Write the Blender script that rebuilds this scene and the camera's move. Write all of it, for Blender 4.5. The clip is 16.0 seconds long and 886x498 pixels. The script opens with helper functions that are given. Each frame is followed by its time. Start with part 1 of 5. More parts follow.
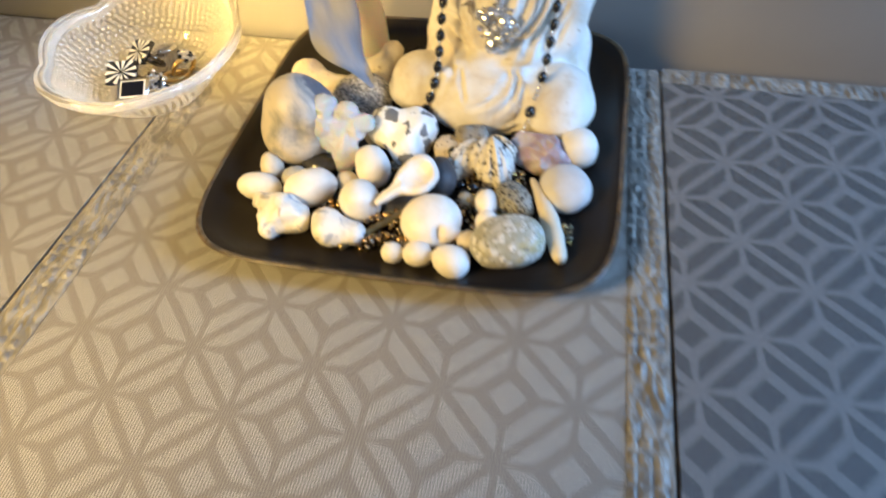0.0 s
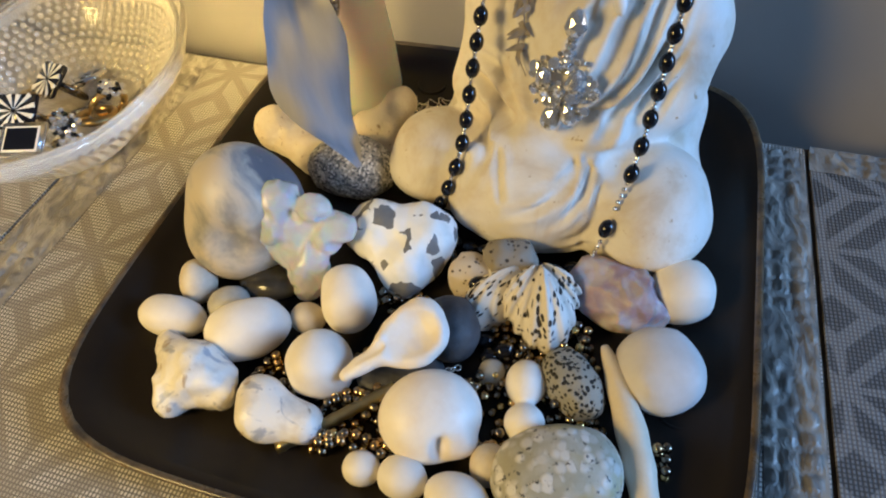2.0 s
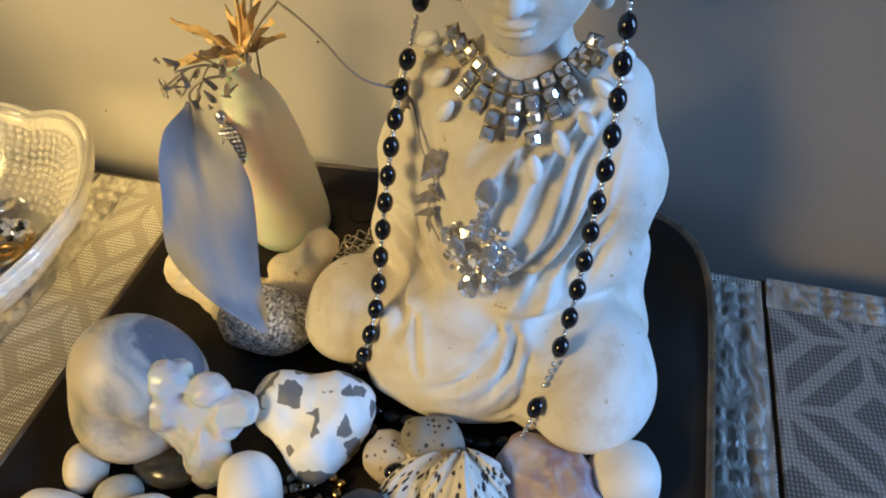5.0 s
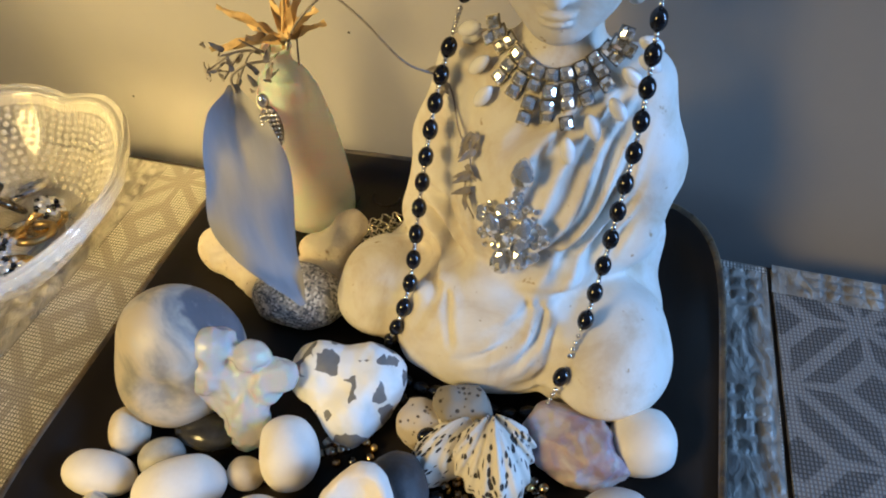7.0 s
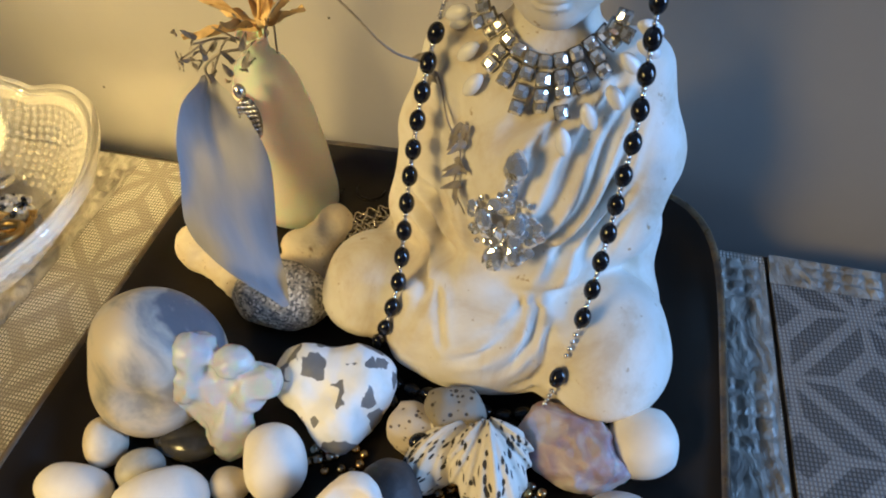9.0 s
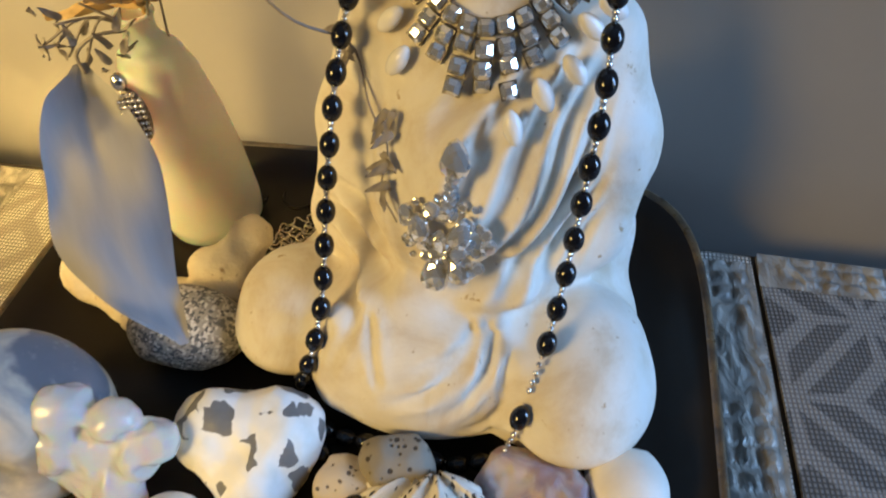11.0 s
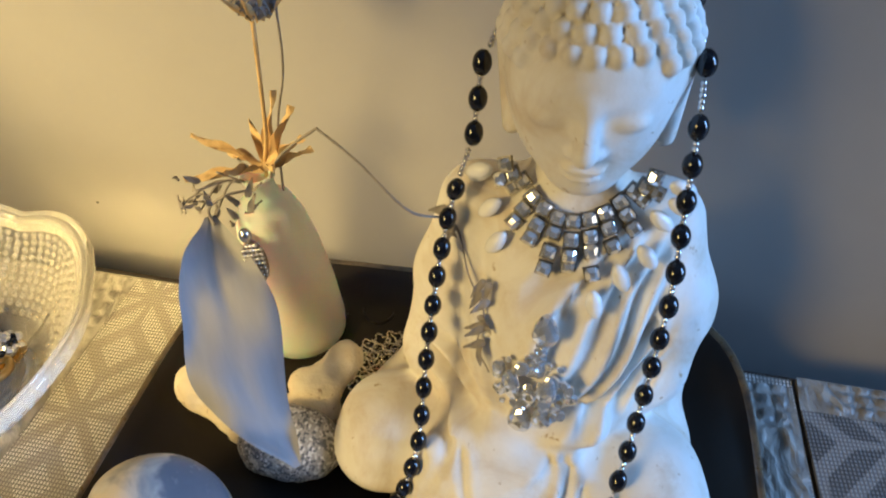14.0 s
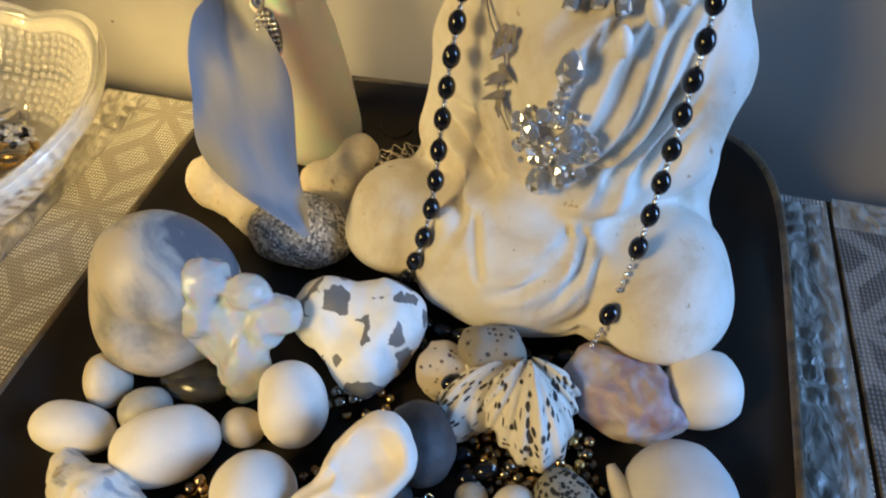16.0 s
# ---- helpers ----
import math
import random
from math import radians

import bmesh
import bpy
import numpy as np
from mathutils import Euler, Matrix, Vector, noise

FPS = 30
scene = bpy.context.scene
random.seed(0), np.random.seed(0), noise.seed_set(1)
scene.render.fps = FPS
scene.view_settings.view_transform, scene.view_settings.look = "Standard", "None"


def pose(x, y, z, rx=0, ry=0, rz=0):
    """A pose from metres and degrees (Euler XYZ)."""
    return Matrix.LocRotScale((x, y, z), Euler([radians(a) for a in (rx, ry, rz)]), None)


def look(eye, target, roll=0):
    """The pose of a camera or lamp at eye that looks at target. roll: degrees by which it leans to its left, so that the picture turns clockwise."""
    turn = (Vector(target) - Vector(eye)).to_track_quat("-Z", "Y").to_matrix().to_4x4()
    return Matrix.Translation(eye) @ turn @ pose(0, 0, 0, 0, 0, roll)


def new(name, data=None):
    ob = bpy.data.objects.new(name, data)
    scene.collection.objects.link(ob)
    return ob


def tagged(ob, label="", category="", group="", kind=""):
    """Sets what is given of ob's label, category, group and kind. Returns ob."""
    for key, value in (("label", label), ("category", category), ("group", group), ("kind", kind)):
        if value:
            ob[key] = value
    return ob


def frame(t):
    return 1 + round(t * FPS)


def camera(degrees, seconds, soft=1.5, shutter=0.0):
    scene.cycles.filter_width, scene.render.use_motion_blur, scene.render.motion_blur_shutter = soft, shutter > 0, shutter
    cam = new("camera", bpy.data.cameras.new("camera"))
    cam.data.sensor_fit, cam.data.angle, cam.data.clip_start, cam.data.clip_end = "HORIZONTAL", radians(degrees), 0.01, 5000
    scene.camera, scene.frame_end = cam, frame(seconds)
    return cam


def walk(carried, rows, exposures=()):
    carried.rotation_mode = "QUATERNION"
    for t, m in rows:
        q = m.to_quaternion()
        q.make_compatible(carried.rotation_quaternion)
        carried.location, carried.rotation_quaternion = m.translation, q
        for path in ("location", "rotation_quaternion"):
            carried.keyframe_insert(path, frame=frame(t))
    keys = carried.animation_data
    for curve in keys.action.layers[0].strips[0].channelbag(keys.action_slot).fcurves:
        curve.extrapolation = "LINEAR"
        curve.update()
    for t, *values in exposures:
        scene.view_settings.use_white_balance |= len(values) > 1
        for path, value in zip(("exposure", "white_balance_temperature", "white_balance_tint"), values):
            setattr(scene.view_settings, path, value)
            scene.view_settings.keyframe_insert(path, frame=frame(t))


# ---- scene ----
cam = camera(66.0, 16.0, soft=2.0, shutter=0.5)
PATH = [
    (0, (0.026, 0.001, 0.357), (-0.137, 1.274, -1.177), -5.8),
    (0.5, (0.012, 0.119, 0.326), (-0.252, 1.375, -1.209), -3.8),
    (1, (0.032, 0.205, 0.303), (-0.302, 1.445, -1.23), -4.9),
    (1.5, (0.018, 0.201, 0.274), (-0.282, 1.412, -1.289), -4.8),
    (2, (0.02, 0.191, 0.273), (-0.26, 1.417, -1.283), -6.5),
    (2.5, (0.017, 0.183, 0.263), (-0.249, 1.418, -1.288), -5.1),
    (3, (0.019, 0.183, 0.261), (-0.261, 1.413, -1.291), -5.7),
    (3.5, (0.024, 0.184, 0.259), (-0.253, 1.417, -1.291), -5.5),
    (4, (0.03, 0.198, 0.252), (-0.208, 1.448, -1.291), -5.2),
    (4.5, (0.044, 0.254, 0.276), (-0.206, 1.555, -1.222), -7.4),
    (4.7, (0.047, 0.26, 0.28), (-0.216, 1.569, -1.209), -7.3),
    (7, (0.03, 0.238, 0.29), (-0.2, 1.557, -1.195), -4.9),
    (7.5, (0.036, 0.238, 0.291), (-0.196, 1.58, -1.174), -4.9),
    (8, (0.042, 0.252, 0.304), (-0.182, 1.599, -1.157), -6.3),
    (8.5, (0.033, 0.252, 0.289), (-0.173, 1.552, -1.217), -4.8),
    (9, (0.026, 0.25, 0.283), (-0.156, 1.543, -1.232), -4.4),
    (11.5, (0.035, 0.308, 0.242), (-0.048, 1.619, -1.266), -3.6),
    (12, (0.027, 0.324, 0.273), (-0.104, 1.674, -1.198), -4.9),
    (12.5, (0.02, 0.321, 0.311), (-0.139, 1.708, -1.122), -5.9),
    (13, (0.022, 0.312, 0.324), (-0.126, 1.716, -1.093), -5.7),
    (13.5, (0.013, 0.302, 0.308), (-0.125, 1.69, -1.125), -4.0),
    (14, (0.011, 0.291, 0.302), (-0.135, 1.682, -1.127), -4.3),
    (14.5, (0.01, 0.278, 0.288), (-0.145, 1.648, -1.161), -4.7),
    (15, (0.007, 0.263, 0.276), (-0.167, 1.605, -1.197), -4.4),
    (15.5, (0.004, 0.247, 0.256), (-0.171, 1.569, -1.235), -2.9),
    (16, (0.014, 0.248, 0.246), (-0.196, 1.516, -1.286), -4.6),
]
walk(cam, [(t, look(eye, target, roll)) for t, eye, target, roll in PATH],
     [(0.0, 0.52, 6000, 10), (0.5, 0.14, 5900, 10), (1.0, -0.02, 5850, 10), (2.0, -0.08, 5650, 10), (3.5, -0.13, 5500, 10), (4.7, -0.10, 5500, 10), (7.0, -0.02, 5500, 10),
      (9.0, -0.05, 5500, 10), (11.5, 0.06, 6200, 10), (12.2, 0.1, 5800, 10), (13.0, 0.1, 5500, 10), (14.5, 0.08, 5350, 10), (16.0, -0.10, 5500, 10)])
LAMP_W, FILL_W, WINDOW_W = 36.0, 31.0, 38.0

# ---- world and light ----
world = bpy.data.worlds.new("world")
scene.world = world
world.use_nodes = True
sky = world.node_tree.nodes.new("ShaderNodeTexSky")
sky.sky_type, sky.sun_disc = "NISHITA", False
sky.sun_elevation, sky.sun_rotation = radians(25), radians(120)
world.node_tree.links.new(sky.outputs[0], world.node_tree.nodes["Background"].inputs[0])
world.node_tree.nodes["Background"].inputs[1].default_value = 0.1

lamp = bpy.data.lights.new("warm_lamp", "SPOT")
lamp.energy, lamp.color, lamp.spot_size, lamp.spot_blend, lamp.shadow_soft_size = LAMP_W, (1.0, 0.67, 0.21), radians(28), 0.75, 0.06
new("warm_lamp", lamp).matrix_world = look((-0.66, 0.33, 0.50), (-0.25, 0.55, 0.20))
# added warm fill from the front left, with no lamp known there
fill = bpy.data.lights.new("added_front_fill", "SPOT")
fill.energy, fill.color, fill.shadow_soft_size = FILL_W, (1.0, 0.66, 0.20), 0.14
fill.spot_size, fill.spot_blend = radians(66), 0.9
new("added_front_fill", fill).matrix_world = look((-0.56, -0.10, 0.50), (-0.23, 0.32, 0.0))
win = bpy.data.lights.new("window_daylight", "AREA")
win.shape, win.size, win.size_y, win.energy, win.color = "RECTANGLE", 0.45, 1.0, WINDOW_W, (0.31, 0.57, 1.0)
new("window_daylight", win).matrix_world = look((1.47, 0.165, 0.62), (0.0, 0.40, 0.05))

# ---- materials ----
class Nodes:
    """A short hand for building one node material."""
    def __init__(self, name, rough=0.5, metal=0.0, spec=0.5):
        self.mat = bpy.data.materials.new(name)
        self.mat.use_nodes = True
        self.t = self.mat.node_tree
        self.b = self.t.nodes["Principled BSDF"]
        self.b.inputs["Roughness"].default_value = rough
        self.b.inputs["Metallic"].default_value = metal
        self.b.inputs["Specular IOR Level"].default_value = spec
        self.co = self.add("ShaderNodeTexCoord").outputs["Object"]

    def add(self, kind, **values):
        n = self.t.nodes.new(kind)
        for k, v in values.items():
            n.inputs[k.replace("_", " ")].default_value = v
        return n

    def link(self, a, b):
        self.t.links.new(a, b)

    def math(self, op, a, b=None, c=None):
        n = self.t.nodes.new("ShaderNodeMath")
        n.operation = op
        for i, v in enumerate((a, b, c)):
            if v is None:
                continue
            if isinstance(v, (int, float)):
                n.inputs[i].default_value = v
            else:
                self.link(v, n.inputs[i])
        return n.outputs[0]

    def noise(self, scale, detail=4.0, rough=0.55, co=None, dist=0.0):
        n = self.add("ShaderNodeTexNoise", Scale=scale, Detail=detail, Roughness=rough, Distortion=dist)
        self.link(co or self.co, n.inputs["Vector"])
        return n.outputs["Fac"]

    def voronoi(self, scale, out="Distance", feature="F1", co=None, rand=1.0):
        n = self.add("ShaderNodeTexVoronoi", Scale=scale, Randomness=rand)
        n.feature = feature
        self.link(co or self.co, n.inputs["Vector"])
        return n.outputs[out]

    def stretch(self, sx, sy, sz, rz=0.0):
        n = self.t.nodes.new("ShaderNodeMapping")
        n.inputs["Scale"].default_value = (sx, sy, sz)
        n.inputs["Rotation"].default_value = (0, 0, radians(rz))
        self.link(self.co, n.inputs["Vector"])
        return n.outputs[0]

    def step(self, v, lo, hi):
        n = self.t.nodes.new("ShaderNodeMapRange")
        n.interpolation_type = "SMOOTHSTEP"
        self.link(v, n.inputs[0])
        n.inputs[1].default_value, n.inputs[2].default_value = lo, hi
        return n.outputs[0]

    def mix(self, f, a, b):
        n = self.t.nodes.new("ShaderNodeMix")
        n.data_type = "RGBA"
        if isinstance(f, (int, float)):
            n.inputs[0].default_value = f
        else:
            self.link(f, n.inputs[0])
        for i, v in ((6, a), (7, b)):
            if isinstance(v, tuple):
                n.inputs[i].default_value = (*v, 1)
            else:
                self.link(v, n.inputs[i])
        return n.outputs[2]

    def color(self, c):
        if isinstance(c, tuple):
            self.b.inputs["Base Color"].default_value = (*c, 1)
        else:
            self.link(c, self.b.inputs["Base Color"])
        return self

    def rough(self, v, lo, hi):
        n = self.t.nodes.new("ShaderNodeMapRange")
        self.link(v, n.inputs[0])
        n.inputs[3].default_value, n.inputs[4].default_value = lo, hi
        self.link(n.outputs[0], self.b.inputs["Roughness"])
        return self

    def bump(self, v, strength=0.3, dist=0.0005):
        n = self.add("ShaderNodeBump", Strength=strength, Distance=dist)
        if self.b.inputs["Normal"].links:
            self.link(self.b.inputs["Normal"].links[0].from_socket, n.inputs["Normal"])
        self.link(v, n.inputs["Height"])
        self.link(n.outputs[0], self.b.inputs["Normal"])
        return self

    def set(self, **values):
        for k, v in values.items():
            self.b.inputs[k.replace("_", " ")].default_value = v
        return self


def stoneware(name, a, b, scale=60, rough=0.55, grain=900, bump=0.25, spec=0.4, dist=0.0004, speck=None):
    """A mineral surface: two tones in soft clouds, fine grain, faint relief, optional dark specks."""
    n = Nodes(name, rough, 0, spec)
    c = n.mix(n.step(n.noise(scale, 5, 0.6), 0.35, 0.68), a, b)
    own = n.add("ShaderNodeObjectInfo").outputs["Random"]
    c = n.mix(n.math("MULTIPLY", own, 0.30), c, tuple(0.72 * v for v in b))
    if speck:
        c = n.mix(n.step(n.noise(speck[1], 3, 0.7), 0.62, 0.72), c, speck[0])
    n.color(c).rough(n.noise(scale * 2), rough - 0.12, rough + 0.12)
    n.bump(n.noise(grain, 3), bump, dist).bump(n.noise(scale * 2.5, 4), bump, dist * 2)
    return n.mat


PEBBLE = stoneware("white_pebble", (0.88, 0.83, 0.75), (0.80, 0.74, 0.65), 55, 0.55, 1200, 0.18)
PEBBLE_WARM = stoneware("cream_pebble", (0.68, 0.60, 0.47), (0.56, 0.48, 0.36), 70, 0.5, 1200, 0.2)
PEBBLE_GREY = stoneware("grey_pebble", (0.50, 0.47, 0.40), (0.36, 0.34, 0.29), 80, 0.45, 1000, 0.2)
PALE_GREY = stoneware("pale_grey_stone", (0.66, 0.63, 0.60), (0.58, 0.54, 0.50), 45, 0.5, 900, 0.15)
SLATE = stoneware("dark_slate", (0.035, 0.036, 0.040), (0.075, 0.075, 0.08), 120, 0.55, 900, 0.5)
BLACK_PEBBLE = stoneware("polished_black_stone", (0.02, 0.018, 0.015), (0.05, 0.045, 0.035), 60, 0.2, 900, 0.05, 0.6)
CORAL = stoneware("bleached_coral", (0.86, 0.77, 0.59), (0.76, 0.64, 0.46), 60, 0.7, 600, 0.5, 0.3, 0.0006, ((0.42, 0.30, 0.18), 230))
SHELL = stoneware("chalky_shell", (0.88, 0.82, 0.73), (0.80, 0.71, 0.60), 60, 0.42, 900, 0.15, 0.5)
BONE = stoneware("ivory_bone", (0.83, 0.74, 0.58), (0.76, 0.66, 0.49), 60, 0.5, 700, 0.25)
def make_flint():
    n = Nodes("rough_flint", 0.42, 0, 0.5)
    c = n.mix(n.step(n.noise(70, 4, 0.6), 0.40, 0.62), (0.84, 0.79, 0.70), (0.70, 0.64, 0.55))
    c = n.mix(n.math("MULTIPLY", n.step(n.noise(75, 4, 0.6, co=n.stretch(1, 1.4, 1, 20), dist=0.8), 0.54, 0.64), 0.75), c, (0.30, 0.32, 0.37))
    c = n.mix(n.math("MULTIPLY", n.step(n.noise(120, 4, 0.6, co=n.stretch(1, 1, 1, 50), dist=0.5), 0.60, 0.68), 0.7), c, (0.34, 0.23, 0.12))
    n.color(c).rough(n.noise(60), 0.25, 0.6)
    return n.bump(n.noise(130, 5, 0.6), 0.5, 0.0012).bump(n.noise(500, 3), 0.3, 0.0004).mat


FLINT = make_flint()


def make_spotted():
    n = Nodes("spotted_limestone", 0.5, 0, 0.45)
    cells = n.t.nodes.new("ShaderNodeSeparateColor")
    bent = n.t.nodes.new("ShaderNodeVectorMath")
    bent.operation = "ADD"
    n.link(n.co, bent.inputs[0])
    shift = n.add("ShaderNodeTexNoise", Scale=160, Detail=2)
    n.link(n.co, shift.inputs["Vector"])
    small = n.t.nodes.new("ShaderNodeVectorMath")
    small.operation = "SCALE"
    n.link(shift.outputs["Color"], small.inputs[0])
    small.inputs["Scale"].default_value = 0.006
    n.link(small.outputs[0], bent.inputs[1])
    n.link(n.voronoi(88, "Color", co=bent.outputs[0]), cells.inputs[0])
    inside = n.step(n.voronoi(88, feature="DISTANCE_TO_EDGE", co=bent.outputs[0]), 0.09, 0.11)
    patch = n.math("MULTIPLY", n.step(cells.outputs[0], 0.60, 0.605), inside)
    tone = n.mix(n.noise(300, 3), (0.13, 0.13, 0.13), (0.20, 0.195, 0.185))
    light = n.mix(n.step(n.noise(45, 4), 0.4, 0.7), (0.86, 0.84, 0.79), (0.70, 0.69, 0.60))
    n.color(n.mix(patch, light, tone))
    return n.bump(n.noise(140, 4), 0.4, 0.0008).mat


def make_granite():
    n = Nodes("speckled_granite", 0.6, 0, 0.4)
    cells = n.voronoi(850, "Color")
    sep = n.t.nodes.new("ShaderNodeSeparateColor")
    n.link(cells, sep.inputs[0])
    c = n.mix(n.step(sep.outputs[0], 0.35, 0.45), (0.13, 0.13, 0.13), (0.40, 0.37, 0.32))
    c = n.mix(n.step(sep.outputs[1], 0.72, 0.8), c, (0.72, 0.69, 0.62))
    return n.color(c).bump(n.noise(600, 4), 0.5, 0.0006).mat


def make_mosaic():
    n = Nodes("conglomerate_stone", 0.5, 0, 0.45)
    sep = n.t.nodes.new("ShaderNodeSeparateColor")
    n.link(n.voronoi(240, "Color"), sep.inputs[0])
    body = n.mix(n.step(n.noise(60, 4), 0.4, 0.65), (0.36, 0.34, 0.25), (0.50, 0.47, 0.38))
    grain = n.math("MULTIPLY", n.step(sep.outputs[0], 0.25, 0.5), n.math("SUBTRACT", 1.0, n.step(n.voronoi(240), 0.35, 0.75)))
    c = n.mix(grain, body, n.mix(sep.outputs[1], (0.52, 0.50, 0.44), (0.74, 0.71, 0.65)))
    c = n.mix(n.step(n.noise(45, 3), 0.52, 0.68), c, (0.42, 0.34, 0.15))
    c = n.mix(n.step(n.noise(420, 3), 0.60, 0.68), c, (0.09, 0.09, 0.08))
    return n.color(c).bump(grain, 0.4, 0.0006).bump(n.noise(300, 4), 0.4, 0.0005).mat


def make_pumice(name, a, b, pore, scale, stretch=(1, 1, 1), cut=(0.16, 0.24), rz=0):
    n = Nodes(name, 0.75, 0, 0.3)
    d = n.voronoi(scale, co=n.stretch(*stretch, rz))
    hole = n.step(n.math("ADD", d, n.math("MULTIPLY", n.math("SUBTRACT", n.noise(scale * 0.45, 2), 0.5), 0.9)), *cut)
    n.color(n.mix(hole, pore, n.mix(n.noise(120, 4), a, b)))
    return n.bump(hole, 0.7, 0.0009).bump(n.noise(500, 3), 0.3, 0.0004).mat


def make_boulder():
    """Smooth pale stone with cloudy grey, one slate-blue cap and an ochre stain beside it."""
    n = Nodes("banded_grey_stone", 0.45, 0, 0.45)
    sep = n.t.nodes.new("ShaderNodeSeparateXYZ")
    n.link(n.co, sep.inputs[0])
    x, y, z = sep.outputs
    wob = n.math("MULTIPLY", n.math("SUBTRACT", n.noise(60, 3), 0.5), 0.008)
    c = n.mix(n.step(n.noise(38, 4, 0.55, dist=0.6), 0.40, 0.62), (0.53, 0.465, 0.37), (0.26, 0.255, 0.25))
    c = n.mix(n.step(n.noise(65, 3, 0.5, co=n.stretch(1, 1.3, 0.8, 30)), 0.52, 0.72), c, (0.50, 0.475, 0.43))
    spot = n.math("ADD", n.math("POWER", n.math("SUBTRACT", x, 0.0185), 2.0), n.math("POWER", n.math("SUBTRACT", z, 0.004), 2.0))
    spot = n.math("ADD", n.math("SQRT", spot), wob)
    c = n.mix(n.math("MULTIPLY", n.math("SUBTRACT", 1.0, n.step(spot, 0.003, 0.0135)), 0.9), c, (0.30, 0.21, 0.10))
    lean = n.math("ADD", n.math("MULTIPLY", x, 0.80), n.math("ADD", n.math("MULTIPLY", y, 0.25), n.math("MULTIPLY", z, 0.60)))
    c = n.mix(n.step(n.math("ADD", lean, wob), 0.0236, 0.0250), c, n.mix(n.noise(90, 3), (0.10, 0.11, 0.13), (0.16, 0.165, 0.19)))
    n.color(n.mix(n.math("MULTIPLY", n.step(n.noise(300, 3), 0.55, 0.75), 0.18), c, (0.55, 0.52, 0.47)))
    return n.bump(n.noise(120, 4), 0.15, 0.0006).mat


def make_amethyst():
    n = Nodes("rough_amethyst", 0.5, 0, 0.45)
    c = n.mix(n.step(n.noise(70, 4, dist=0.5), 0.38, 0.62), (0.34, 0.245, 0.27), (0.52, 0.45, 0.43))
    c = n.mix(n.step(n.noise(45, 3), 0.58, 0.68), c, (0.24, 0.18, 0.12))
    return n.color(c).set(Subsurface_Weight=0.2, Subsurface_Scale=0.003).bump(n.voronoi(160), 0.6, 0.0012).bump(n.noise(400, 4), 0.3, 0.0005).mat


def make_plaster():
    n = Nodes("aged_white_plaster", 0.6, 0, 0.35)
    c = n.mix(n.step(n.noise(45, 5, 0.6), 0.35, 0.68), (0.76, 0.72, 0.65), (0.69, 0.64, 0.55))
    c = n.mix(n.math("MULTIPLY", n.step(n.noise(32, 6, 0.65, dist=0.6), 0.44, 0.70), 0.58), c, (0.52, 0.40, 0.25))
    c = n.mix(n.step(n.noise(170, 3, 0.7), 0.66, 0.74), c, (0.44, 0.34, 0.21))
    n.color(c).rough(n.noise(90), 0.5, 0.72)
    return n.bump(n.noise(700, 3), 0.25, 0.0003).bump(n.noise(140, 5), 0.2, 0.0008).mat


PLASTER = make_plaster()
SPOTTED, GRANITE, MOSAIC, BOULDER, AMETHYST = make_spotted(), make_granite(), make_mosaic(), make_boulder(), make_amethyst()
PUMICE = make_pumice("porous_pumice", (0.26, 0.25, 0.21), (0.36, 0.34, 0.28), (0.025, 0.025, 0.023), 520, cut=(0.36, 0.46))
BARNACLE = make_pumice("pitted_barnacle", (0.80, 0.75, 0.66), (0.66, 0.60, 0.50), (0.05, 0.045, 0.04), 420, (1, 0.33, 1), (0.22, 0.34))
BARNACLE_GREY = make_pumice("grey_reef_rock", (0.30, 0.26, 0.20), (0.20, 0.18, 0.15), (0.06, 0.05, 0.04), 300)
BARNACLE_BEIGE = make_pumice("beige_reef_rock", (0.62, 0.54, 0.43), (0.50, 0.43, 0.33), (0.14, 0.11, 0.09), 330, cut=(0.12, 0.2))


def make_quartz():
    n = Nodes("milky_quartz", 0.22, 0, 0.5)
    n.color(n.mix(n.noise(80, 3), (0.99, 0.99, 0.98), (0.92, 0.93, 0.93))).set(Transmission_Weight=0.52, IOR=1.25, Subsurface_Weight=0.4, Subsurface_Scale=0.003, Coat_Weight=0.5, Coat_Roughness=0.05)
    return n.bump(n.noise(150, 3), 0.25, 0.0008).mat


def make_clear(name, tint, rough, trans=1.0, ior=1.5):
    n = Nodes(name, rough, 0, 0.6)
    return n.color(tint).set(Transmission_Weight=trans, IOR=ior).mat


def make_metal(name, c, rough):
    n = Nodes(name, rough, 1.0)
    n.color(c).rough(n.noise(300), rough * 0.6, rough * 1.4)
    return n.mat


QUARTZ = make_quartz()
CRYSTAL = Nodes("cut_crystal", 0.07, 0.75, 0.8).color((0.80, 0.79, 0.77)).set(IOR=1.6, Coat_Weight=0.8, Coat_Roughness=0.03).mat
GLASS = make_clear("pressed_glass", (0.97, 0.94, 0.87), 0.05, 0.93, 1.48)
BEADGLASS = make_clear("frosty_pressed_glass", (0.99, 0.97, 0.92), 0.07, 0.86, 1.46)
BRASS = make_metal("tarnished_brass", (0.40, 0.33, 0.17), 0.38)
DARKGOLD = make_metal("aged_gold", (0.42, 0.30, 0.13), 0.32)
SILVER = make_metal("silver", (0.72, 0.70, 0.67), 0.22)
PALEGOLD = make_metal("pale_gold_wire", (0.80, 0.72, 0.55), 0.25)
GOLD = make_metal("gold", (0.80, 0.56, 0.22), 0.25)
BRONZE = make_metal("bronze_pearl", (0.50, 0.34, 0.17), 0.2)
GUNMETAL = make_metal("gunmetal_pearl", (0.24, 0.20, 0.15), 0.2)
